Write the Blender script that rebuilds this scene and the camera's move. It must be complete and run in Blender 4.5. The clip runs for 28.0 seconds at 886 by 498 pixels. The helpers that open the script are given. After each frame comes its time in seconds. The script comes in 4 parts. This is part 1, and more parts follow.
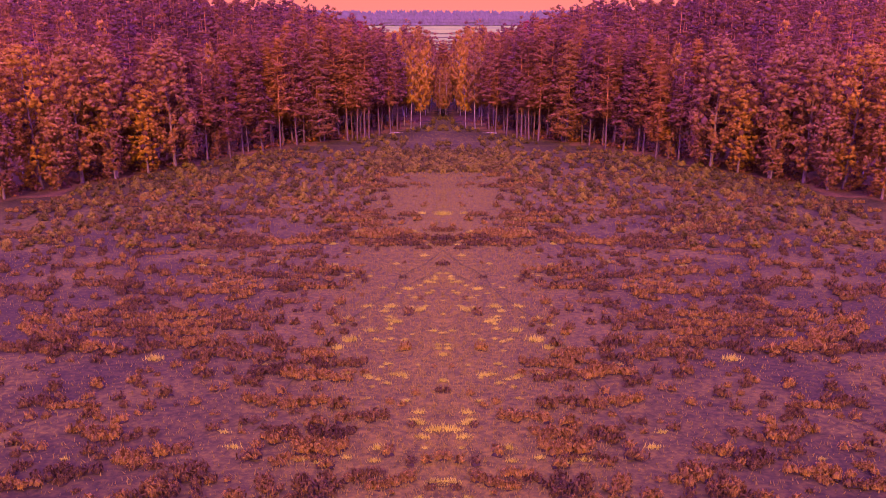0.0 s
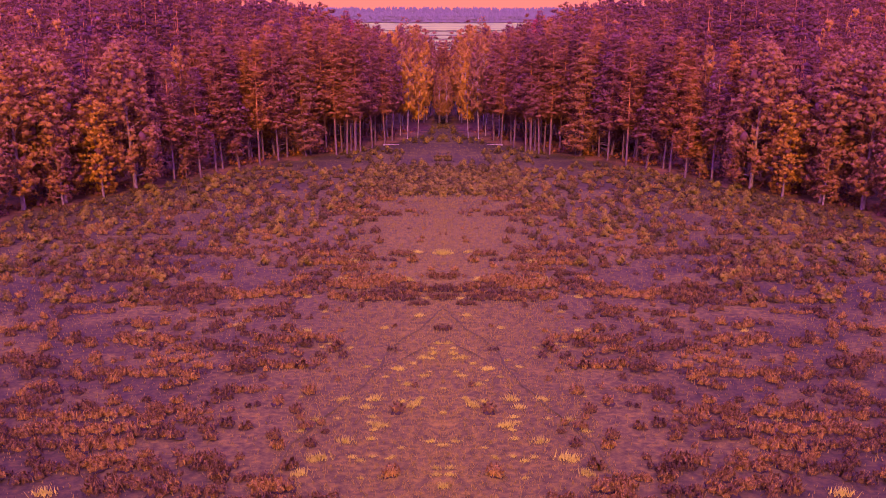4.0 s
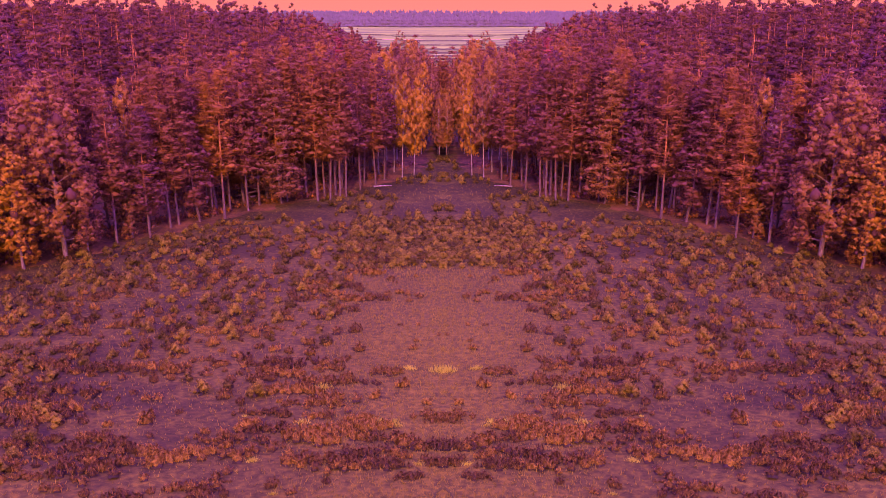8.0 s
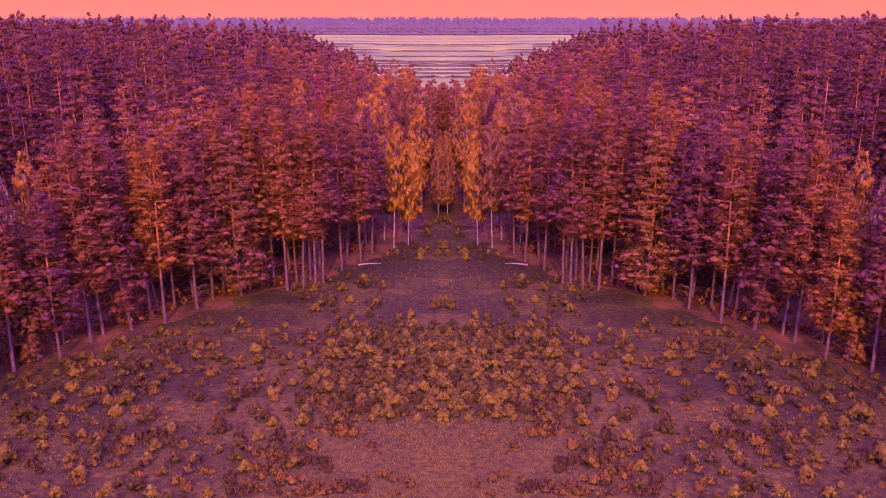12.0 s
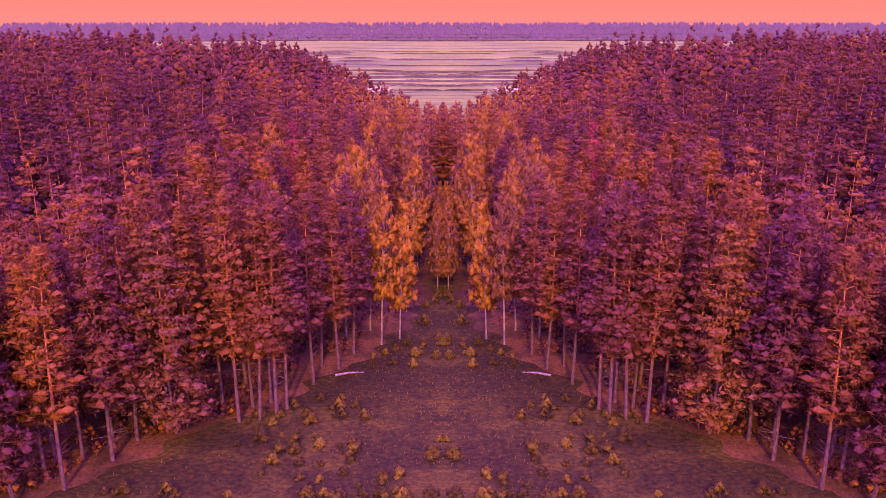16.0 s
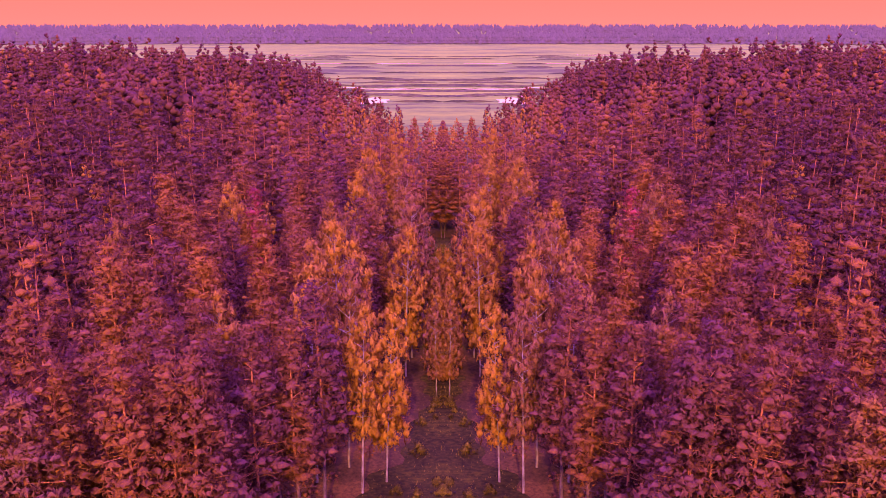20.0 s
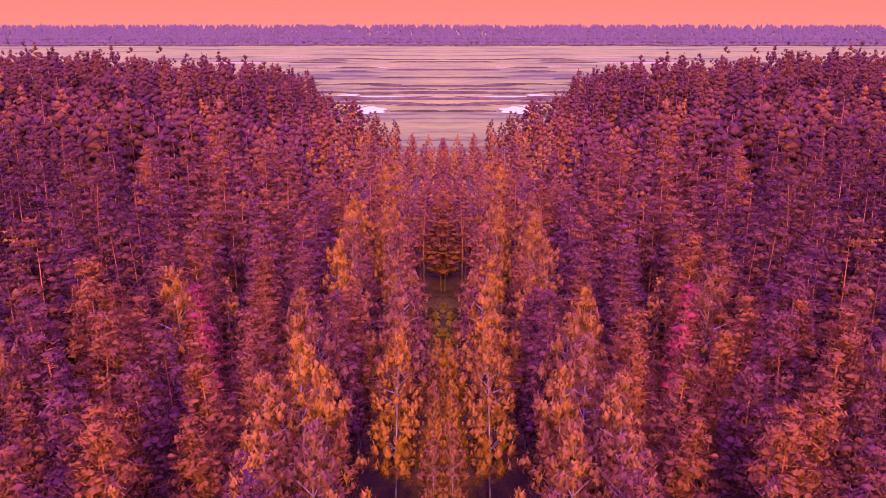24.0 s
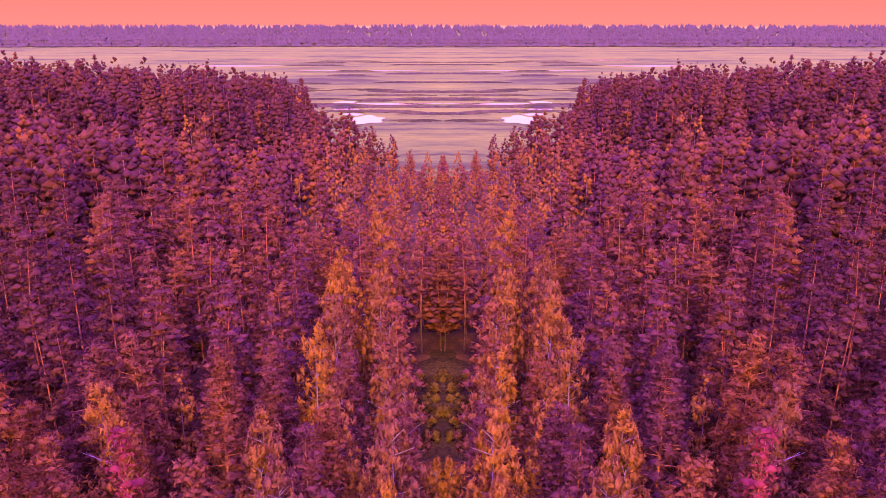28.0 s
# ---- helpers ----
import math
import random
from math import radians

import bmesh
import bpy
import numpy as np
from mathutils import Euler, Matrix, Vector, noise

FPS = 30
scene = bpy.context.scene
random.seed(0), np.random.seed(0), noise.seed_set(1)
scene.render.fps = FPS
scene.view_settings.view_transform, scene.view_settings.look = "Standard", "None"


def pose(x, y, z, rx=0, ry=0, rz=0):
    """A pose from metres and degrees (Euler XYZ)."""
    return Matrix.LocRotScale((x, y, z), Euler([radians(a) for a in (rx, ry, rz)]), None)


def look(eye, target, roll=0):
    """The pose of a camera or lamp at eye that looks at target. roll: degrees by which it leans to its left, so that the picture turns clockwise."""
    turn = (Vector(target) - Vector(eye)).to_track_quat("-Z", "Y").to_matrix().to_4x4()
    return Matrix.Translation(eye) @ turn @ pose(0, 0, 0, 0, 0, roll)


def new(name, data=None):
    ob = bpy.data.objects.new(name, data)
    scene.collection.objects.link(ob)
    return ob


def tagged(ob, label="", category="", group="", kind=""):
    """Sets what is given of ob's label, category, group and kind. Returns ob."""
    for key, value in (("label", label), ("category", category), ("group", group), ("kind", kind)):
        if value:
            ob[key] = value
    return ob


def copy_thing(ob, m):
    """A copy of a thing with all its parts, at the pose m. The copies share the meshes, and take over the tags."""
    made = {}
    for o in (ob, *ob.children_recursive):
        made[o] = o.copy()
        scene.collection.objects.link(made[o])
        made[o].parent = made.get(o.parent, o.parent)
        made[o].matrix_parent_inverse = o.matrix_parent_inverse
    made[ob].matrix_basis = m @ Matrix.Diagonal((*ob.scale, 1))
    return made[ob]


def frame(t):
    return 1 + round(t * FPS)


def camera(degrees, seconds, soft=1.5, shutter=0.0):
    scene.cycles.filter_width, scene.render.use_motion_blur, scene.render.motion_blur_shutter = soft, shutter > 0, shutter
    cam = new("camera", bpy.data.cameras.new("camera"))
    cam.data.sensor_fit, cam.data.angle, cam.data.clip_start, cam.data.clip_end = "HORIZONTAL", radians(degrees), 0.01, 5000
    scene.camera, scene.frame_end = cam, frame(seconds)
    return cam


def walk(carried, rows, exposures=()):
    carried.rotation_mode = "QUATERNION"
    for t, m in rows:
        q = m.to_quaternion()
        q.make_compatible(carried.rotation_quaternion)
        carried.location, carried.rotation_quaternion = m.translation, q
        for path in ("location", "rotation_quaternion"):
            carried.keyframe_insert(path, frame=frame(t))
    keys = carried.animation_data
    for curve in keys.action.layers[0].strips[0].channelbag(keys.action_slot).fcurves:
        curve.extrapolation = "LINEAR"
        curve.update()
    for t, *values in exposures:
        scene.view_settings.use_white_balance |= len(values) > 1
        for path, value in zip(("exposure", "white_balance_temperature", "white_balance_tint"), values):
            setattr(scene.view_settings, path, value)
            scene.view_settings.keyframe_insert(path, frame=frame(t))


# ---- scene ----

# ---- camera: a drone gliding forward and up the axis of the clearing ----
# seconds, metres along the axis, height, tilt
PATH = [(0, -45.11, 30.16, 73.65), (1, -40.24, 30.22, 73.55), (2, -34.92, 30.3, 73.45), (3.5, -27.63, 30.3, 73.44), (5, -20.03, 30.65, 73.47),
        (6.5, -10.12, 31.85, 73.52), (8, 0.53, 33.2, 73.58), (10, 14.94, 35.62, 73.74), (12, 29.78, 37.98, 73.9), (13.5, 40.91, 39.57, 73.98),
        (15, 51.36, 41.1, 74.06), (16.5, 61.5, 42.7, 74.12), (18, 71.87, 44.33, 74.13), (19.5, 81.87, 45.9, 74.14), (21, 91.31, 47.4, 74.12),
        (22.5, 100.62, 48.85, 74.08), (24, 109.58, 50.3, 74.05), (25.5, 117.22, 51.89, 74.01), (27, 124.68, 53.32, 73.97), (28, 129.42, 54.16, 73.95)]
cam = camera(56.5, 28.0, 0.75)
walk(cam, [(t, pose(0, y, z, tilt)) for t, y, z, tilt in PATH])

# ---- evening sky and low sun ----
world = bpy.data.worlds.new("evening_sky")
scene.world = world
world.use_nodes = True
wn, wl = world.node_tree.nodes, world.node_tree.links
bg = wn["Background"]
wco = wn.new("ShaderNodeTexCoord")
wsep = wn.new("ShaderNodeSeparateXYZ")
wramp = wn.new("ShaderNodeValToRGB")
wl.new(wco.outputs["Generated"], wsep.inputs[0])
wlift = wn.new("ShaderNodeMath")
wlift.inputs[1].default_value = 0.03
wl.new(wsep.outputs["Z"], wlift.inputs[0])
wl.new(wlift.outputs[0], wramp.inputs[0])
wl.new(wramp.outputs[0], bg.inputs[0])
SKY = [(0.0, (0.6, 0.29, 0.275)), (0.011, (0.6, 0.29, 0.275)), (0.0135, (0.467, 0.1125, 0.104)), (0.065, (0.454, 0.0967, 0.081)), (0.13, (0.8, 0.31, 0.58)), (0.43, (1.35, 0.335, 1.95)), (1.0, (1.55, 0.43, 4.7))]
while len(wramp.color_ramp.elements) < len(SKY):
    wramp.color_ramp.elements.new(0.5)
for el, (p, c) in zip(wramp.color_ramp.elements, SKY):
    el.position, el.color = p, (*c, 1)
bg.inputs[1].default_value = 1.27

sun = new("sun", bpy.data.lights.new("sun", "SUN"))
sun.data.energy, sun.data.color, sun.data.angle = 3.55, (1.0, 0.355, 0.08), radians(1.0)
SUN_HEIGHT, SUN_TURN = 27, 0
sun.matrix_world = look((math.sin(radians(SUN_TURN)), -math.cos(radians(SUN_TURN)), math.tan(radians(SUN_HEIGHT))), (0, 0, 0))
scene.view_settings.exposure = 1.0


# ---- materials ----
def material(name, rough=0.9):
    m = bpy.data.materials.new(name)
    m.use_nodes = True
    b = m.node_tree.nodes["Principled BSDF"]
    b.inputs["Roughness"].default_value = rough
    b.inputs["Specular IOR Level"].default_value = 0.15
    return m, m.node_tree.nodes, m.node_tree.links, b


def ramp(nodes, stops):
    r = nodes.new("ShaderNodeValToRGB")
    while len(r.color_ramp.elements) < len(stops):
        r.color_ramp.elements.new(0.5)
    for el, (p, c) in zip(r.color_ramp.elements, stops):
        el.position, el.color = p, (*c, 1)
    return r


def foliage(name, dark, mid, light, rough=0.8, grain=5.0):
    """Leaves or needles: the tone varies from plant to plant, from clump to clump and in a fine grain."""
    m, n, l, b = material(name, rough)
    info, tone, leaf, co = n.new("ShaderNodeObjectInfo"), n.new("ShaderNodeAttribute"), n.new("ShaderNodeAttribute"), n.new("ShaderNodeTexCoord")
    tone.attribute_name, leaf.attribute_name = "tone", "leaf"
    add, frac, mix, fine = (n.new("ShaderNodeMath") for _ in range(4))
    l.new(info.outputs["Random"], add.inputs[0])
    l.new(tone.outputs["Fac"], add.inputs[1])
    frac.operation = "FRACT"
    l.new(add.outputs[0], frac.inputs[0])
    mix.operation = "MULTIPLY_ADD"
    mix.inputs[1].default_value = 0.6
    l.new(frac.outputs[0], mix.inputs[0])
    half = n.new("ShaderNodeMath")
    half.operation = "MULTIPLY"
    half.inputs[1].default_value = 0.42
    l.new(leaf.outputs["Fac"], half.inputs[0])
    l.new(half.outputs[0], mix.inputs[2])
    noi = n.new("ShaderNodeTexNoise")
    noi.inputs["Scale"].default_value, noi.inputs["Detail"].default_value, noi.inputs["Roughness"].default_value = grain, 4, 0.7
    l.new(co.outputs["Object"], noi.inputs["Vector"])
    fine.operation = "MULTIPLY_ADD"
    fine.inputs[1].default_value = 1.8
    l.new(noi.outputs[0], fine.inputs[0])
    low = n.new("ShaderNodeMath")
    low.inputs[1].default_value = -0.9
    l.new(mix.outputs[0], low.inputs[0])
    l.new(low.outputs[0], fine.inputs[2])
    # the first stop darkens crown insides as shade, the others colour needles or leaves
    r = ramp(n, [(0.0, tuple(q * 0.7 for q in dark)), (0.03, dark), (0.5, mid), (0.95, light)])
    l.new(fine.outputs[0], r.inputs[0])
    l.new(r.outputs[0], b.inputs["Base Color"])
    bump = n.new("ShaderNodeBump")
    bump.inputs["Strength"].default_value, bump.inputs["Distance"].default_value = 0.4, 0.2
    l.new(noi.outputs[0], bump.inputs["Height"])
    l.new(bump.outputs[0], b.inputs["Normal"])
    tr, ms = n.new("ShaderNodeBsdfTranslucent"), n.new("ShaderNodeMixShader")
    l.new(r.outputs[0], tr.inputs[0])
    ms.inputs[0].default_value = 0.34
    l.new(b.outputs[0], ms.inputs[1])
    l.new(tr.outputs[0], ms.inputs[2])
    l.new(ms.outputs[0], n["Material Output"].inputs[0])
    return m


def bark(name, low, high, split, scale=6.0):
    """Bark that changes from a low to a high colour up the trunk."""
    m, n, l, b = material(name, 0.85)
    co, sep, noi = n.new("ShaderNodeTexCoord"), n.new("ShaderNodeSeparateXYZ"), n.new("ShaderNodeTexNoise")
    noi.inputs["Scale"].default_value, noi.inputs["Detail"].default_value = scale, 6
    mp = n.new("ShaderNodeMapping")
    mp.inputs["Scale"].default_value = (1, 1, 0.3)
    l.new(co.outputs["Object"], mp.inputs[0])
    l.new(mp.outputs[0], noi.inputs["Vector"])
    l.new(co.outputs["Object"], sep.inputs[0])
    ma = n.new("ShaderNodeMapRange")
    ma.inputs[1].default_value, ma.inputs[2].default_value = split - 3, split + 3
    l.new(sep.outputs["Z"], ma.inputs[0])
    mix = n.new("ShaderNodeMix")
    mix.data_type = "RGBA"
    mix.inputs[6].default_value, mix.inputs[7].default_value = (*low, 1), (*high, 1)
    l.new(ma.outputs[0], mix.inputs[0])
    r = ramp(n, [(0.35, (0.45, 0.42, 0.42)), (0.6, (1, 1, 1))])
    l.new(noi.outputs[0], r.inputs[0])
    mul = n.new("ShaderNodeMix")
    mul.data_type, mul.blend_type = "RGBA", "MULTIPLY"
    mul.inputs[0].default_value = 1
    l.new(mix.outputs[2], mul.inputs[6])
    l.new(r.outputs[0], mul.inputs[7])
    l.new(mul.outputs[2], b.inputs["Base Color"])
    bump = n.new("ShaderNodeBump")
    bump.inputs["Strength"].default_value = 0.6
    l.new(noi.outputs[0], bump.inputs["Height"])
    l.new(bump.outputs[0], b.inputs["Normal"])
    return m


def ground_material(name, coarse, fine, scales, stretch, bump_strength, strip=None):
    """Two layers of noise in world metres: patches of plant cover and the grain of the turf."""
    m, n, l, b = material(name, 0.95)
    geo, mp = n.new("ShaderNodeNewGeometry"), n.new("ShaderNodeMapping")
    mp.inputs["Scale"].default_value = stretch
    mp.inputs["Rotation"].default_value = (0.3, 0.2, 0.0)
    sep, ab, cmb = n.new("ShaderNodeSeparateXYZ"), n.new("ShaderNodeMath"), n.new("ShaderNodeCombineXYZ")
    ab.operation = "ABSOLUTE"
    l.new(geo.outputs["Position"], sep.inputs[0])
    l.new(sep.outputs["X"], ab.inputs[0])
    l.new(ab.outputs[0], cmb.inputs[0])
    l.new(sep.outputs["Y"], cmb.inputs[1])
    l.new(cmb.outputs[0], mp.inputs[0])
    n1, n2, n3 = (n.new("ShaderNodeTexNoise") for _ in range(3))
    for nn, sc in zip((n1, n2, n3), scales):
        nn.inputs["Scale"].default_value, nn.inputs["Detail"].default_value, nn.inputs["Roughness"].default_value = sc, 7, 0.65
        l.new(mp.outputs[0], nn.inputs["Vector"])
    r1, r2 = ramp(n, coarse), ramp(n, fine)
    l.new(n1.outputs[0], r1.inputs[0])
    l.new(n2.outputs[0], r2.inputs[0])
    mix = n.new("ShaderNodeMix")
    mix.data_type, mix.blend_type = "RGBA", "MULTIPLY"
    mix.inputs[0].default_value = 1
    l.new(r1.outputs[0], mix.inputs[6])
    l.new(r2.outputs[0], mix.inputs[7])
    if strip:
        # drier grass grows along the open middle of the heath
        wob, in_x, in_y, both, lay = n.new("ShaderNodeMath"), n.new("ShaderNodeMapRange"), n.new("ShaderNodeMapRange"), n.new("ShaderNodeMath"), n.new("ShaderNodeMix")
        wob.operation, both.operation, lay.data_type = "MULTIPLY_ADD", "MULTIPLY", "RGBA"
        wob.inputs[1].default_value = 70
        l.new(n1.outputs[0], wob.inputs[0])
        l.new(ab.outputs[0], wob.inputs[2])
        for node, lo, hi in ((in_x, 34, 54), (in_y, 78, 112)):
            node.inputs[1].default_value, node.inputs[2].default_value, node.inputs[3].default_value, node.inputs[4].default_value = lo, hi, 1, 0
        l.new(wob.outputs[0], in_x.inputs[0])
        l.new(sep.outputs["Y"], in_y.inputs[0])
        l.new(in_x.outputs[0], both.inputs[0])
        l.new(in_y.outputs[0], both.inputs[1])
        l.new(both.outputs[0], lay.inputs[0])
        l.new(r1.outputs[0], lay.inputs[6])
        lay.inputs[7].default_value = (*strip, 1)
        l.new(lay.outputs[2], mix.inputs[6])
    l.new(mix.outputs[2], b.inputs["Base Color"])
    bump = n.new("ShaderNodeBump")
    bump.inputs["Strength"].default_value, bump.inputs["Distance"].default_value = bump_strength, 0.06
    l.new(n3.outputs[0], bump.inputs["Height"])
    l.new(bump.outputs[0], b.inputs["Normal"])
    return m


# pine, birch and oak: shade purple in the dark stops, sunlit orange in light
PINE = foliage("pine_needles", (0.11, 0.044, 0.055), (0.165, 0.072, 0.036), (0.3, 0.147, 0.016))
# pine needles darkened in colour to stand for trees in shade
SHADED_PINE = foliage("shaded_pine_needles", (0.08, 0.031, 0.04), (0.11, 0.048, 0.03), (0.185, 0.088, 0.017))
BIRCH = foliage("birch_leaves", (0.17, 0.08, 0.055), (0.275, 0.15, 0.03), (0.42, 0.25, 0.016))
OAK = foliage("oak_leaves", (0.155, 0.072, 0.055), (0.24, 0.128, 0.03), (0.38, 0.222, 0.012))
JUNIPER = foliage("juniper_needles", (0.036, 0.028, 0.007), (0.1, 0.082, 0.011), (0.24, 0.205, 0.018), grain=6.0)
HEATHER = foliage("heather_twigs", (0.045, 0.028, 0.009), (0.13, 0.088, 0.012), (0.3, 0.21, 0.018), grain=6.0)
GRASS = foliage("dry_grass", (0.09, 0.078, 0.014), (0.15, 0.13, 0.018), (0.24, 0.21, 0.022))
# for juniper stems, and for the pads that paint shade under low plants
STEM_SHADE = foliage("stems_and_shade", (0.022, 0.016, 0.012), (0.034, 0.025, 0.017), (0.05, 0.036, 0.022), grain=8.0)
SEDGE = foliage("yellow_grass", (0.2, 0.22, 0.02), (0.3, 0.32, 0.03), (0.38, 0.42, 0.04))
RUST = foliage("dead_needles", (0.19, 0.037, 0.04), (0.25, 0.05, 0.05), (0.3, 0.065, 0.055))
# the haze of the distance is mixed into this base colour
FARWOOD = foliage("hazed_canopy", (0.085, 0.087, 0.072), (0.11, 0.108, 0.085), (0.145, 0.142, 0.105), grain=0.3)
PALE = foliage("pale_leaves", (0.2, 0.15, 0.09), (0.28, 0.2, 0.11), (0.36, 0.26, 0.14))
PINE_BARK = bark("pine_bark", (0.12, 0.08, 0.08), (0.42, 0.19, 0.07), 8)
BIRCH_BARK = bark("birch_bark", (0.28, 0.25, 0.23), (0.34, 0.3, 0.24), 6, 3)
OAK_BARK = bark("oak_bark", (0.16, 0.12, 0.11), (0.2, 0.14, 0.1), 5)
LOG_BARK = bark("bleached_wood", (0.26, 0.23, 0.2), (0.26, 0.23, 0.2), 50)
MEADOW = ground_material("heath_turf", [(0.4, (0.026, 0.0215, 0.0037)), (0.49, (0.033, 0.028, 0.0042)), (0.58, (0.056, 0.0495, 0.0054))],
                         [(0.36, (0.5, 0.5, 0.56)), (0.5, (0.97, 0.97, 1)), (0.66, (1.8, 1.72, 1.15))], (0.13, 2.4, 6.0), (0.75, 1.0, 1), 0.3, (0.068, 0.0615, 0.0055))
MARSH = ground_material("reed_marsh", [(0.4, (0.06, 0.088, 0.018)), (0.45, (0.11, 0.19, 0.024)), (0.5, (0.132, 0.225, 0.023)), (0.6, (0.17, 0.28, 0.024))],
                        [(0.38, (0.78, 0.78, 0.85)), (0.5, (1, 1, 1)), (0.62, (1.15, 1.15, 1.0))], (0.022, 0.22, 0.3), (0.3, 1.0, 1), 0.3)
LITTER = ground_material("needle_litter", [(0.4, (0.045, 0.028, 0.01)), (0.5, (0.07, 0.042, 0.013)), (0.6, (0.11, 0.062, 0.018))],
                         [(0.36, (0.6, 0.58, 0.6)), (0.5, (1, 1, 1)), (0.66, (1.4, 1.35, 1.1))], (0.2, 3.0, 6.0), (1, 1, 1), 0.3)
REEDS = ground_material("dark_reeds", [(0.4, (0.045, 0.052, 0.026)), (0.55, (0.08, 0.088, 0.036))],
                        [(0.35, (0.7, 0.7, 0.75)), (0.6, (1.1, 1.1, 1.0))], (0.1, 0.6, 1.0), (0.4, 1, 1), 0.6)
TRACK = ground_material("trodden_soil", [(0.35, (0.034, 0.034, 0.005)), (0.6, (0.05, 0.048, 0.006))],
                        [(0.3, (0.7, 0.7, 0.7)), (0.6, (1, 1, 1))], (0.4, 3, 4), (1, 1, 1), 0.5)
WATER, _n, _l, _b = material("still_water", 0.12)
_b.inputs["Base Color"].default_value = (0.05, 0.05, 0.06, 1)
_b.inputs["Specular IOR Level"].default_value = 0.9
_b.inputs["Metallic"].default_value = 1.0
_b.inputs["Base Color"].default_value = (0.98, 0.95, 0.68, 1)


# ---- lie of the land ----
def smooth(a, b, v):
    k = np.clip((np.asarray(v, float) - a) / (b - a), 0, 1)
    return k * k * (3 - 2 * k)


def height(x, y):
    x, y = np.abs(np.asarray(x, float)), np.asarray(y, float)
    z = np.interp(y, [-80, 40, 130, 180, 300, 400, 470, 2300], [2, 2.2, 2.2, 1.6, 0, -3.5, -5, -5])
    z = z + 7.5 * smooth(20, 75, x) * smooth(90, 200, y) * (1 - smooth(290, 400, y))
    z = z + (8 * smooth(48, 80, x) + 5 * smooth(90, 200, x)) * smooth(365, 440, y) * (1 - smooth(500, 640, y))
    z = z + 0.12 * np.sin(x * 0.31) * np.sin(y * 0.27) + 0.08 * np.sin(x * 0.83 + 1) * np.sin(y * 0.71)
    z = z + 11 * smooth(1600, 2450, y + 0.00005 * x ** 2)
    return z - 45 * (np.maximum(y - 2600, 0) / 1000) ** 2


EDGE_Y = [40, 60, 75, 80, 88, 94, 100, 106, 110, 114, 120, 128, 132, 136, 143, 148, 156, 160, 166, 172, 178, 206, 214, 220, 247, 252, 262, 425, 440, 452, 465, 480, 512, 560, 650, 700, 740, 810, 850, 900]
EDGE_X = [92, 76, 66, 61, 57, 53, 49, 45, 41, 38.5, 33.5, 29, 25.5, 19.5, 16, 12, 7.8, 6.6, 5, 3.6, 2.4, 2.4, 4.5, 6.3, 6.3, 2.5, 1.4, 2, 6, 26, 50, 55, 61, 70, 87, 108, 150, 276, 400, 700]


def edge(y):
    """Half the width of the open strip between the two woods."""
    return np.interp(y, EDGE_Y, EDGE_X)


# ---- mesh helpers: triangle clouds with soft normals ----
def unit(v):
    return v / np.maximum(np.linalg.norm(v, axis=-1, keepdims=True), 1e-6)


def leaves(rng, centre, normal, size, droop=1.0, slim_by=0.45):
    """One small triangle at each centre, turned at random, its shading normal as given."""
    k = len(centre)
    u = unit(rng.normal(size=(k, 3)))
    w = unit(np.cross(u, rng.normal(size=(k, 3))))
    size = np.broadcast_to(size, (k,))[:, None] * rng.uniform(0.7, 1.3, (k, 1))
    u, w = u * size, w * size * slim_by
    u[:, 2] *= droop
    tri = np.stack([centre - 0.5 * u - w, centre - 0.5 * u + w, centre + u], 1)
    g = np.cross(tri[:, 1] - tri[:, 0], tri[:, 2] - tri[:, 0])
    flip = (g * normal).sum(1) < 0
    tri[flip] = tri[flip][:, ::-1]
    return tri.reshape(-1, 3), np.repeat(normal, 3, 0), np.repeat(rng.uniform(0, 1, k), 3)


def ball(detail):
    """The corners and faces of a small round solid: 8, 20 or 80 faces."""
    if detail == 8:
        v = np.array([(1, 0, 0), (-1, 0, 0), (0, 1, 0), (0, -1, 0), (0, 0, 1), (0, 0, -1)], float)
        return v, np.array([(0, 2, 4), (2, 1, 4), (1, 3, 4), (3, 0, 4), (2, 0, 5), (1, 2, 5), (3, 1, 5), (0, 3, 5)])
    bm = bmesh.new()
    bmesh.ops.create_icosphere(bm, subdivisions=1 if detail == 20 else 2, radius=1)
    bm.verts.index_update()
    v, f = np.array([q.co[:] for q in bm.verts]), np.array([[q.index for q in g.verts] for g in bm.faces])
    bm.free()
    return v, f


BALLS = {k: ball(k) for k in (8, 20, 80)}


def puffs(rng, centre, outward, spread, detail=20, rough=0.17):
    """Lumpy solids at the centres, the dense insides of leaf clumps."""
    v, f = BALLS[detail]
    k = len(centre)
    p = v[None] * (1 + rng.normal(0, rough, (k, len(v), 1))) + rng.normal(0, rough * 0.35, (k, len(v), 3))
    a = rng.uniform(0, 6.3, k)
    c, d = np.cos(a)[:, None], np.sin(a)[:, None]
    p = np.stack([p[..., 0] * c - p[..., 1] * d, p[..., 0] * d + p[..., 1] * c, p[..., 2]], -1)
    n = unit(p * np.array([1, 1, 1.4]) + 0.45 * outward[:, None] + np.array([0, 0, 0.1]))
    p = centre[:, None] + p * spread[:, None]
    t = np.broadcast_to(rng.uniform(0, 1, (k, 1)), (k, f.size))
    return p[:, f].reshape(-1, 3), n[:, f].reshape(-1, 3), t.reshape(-1)


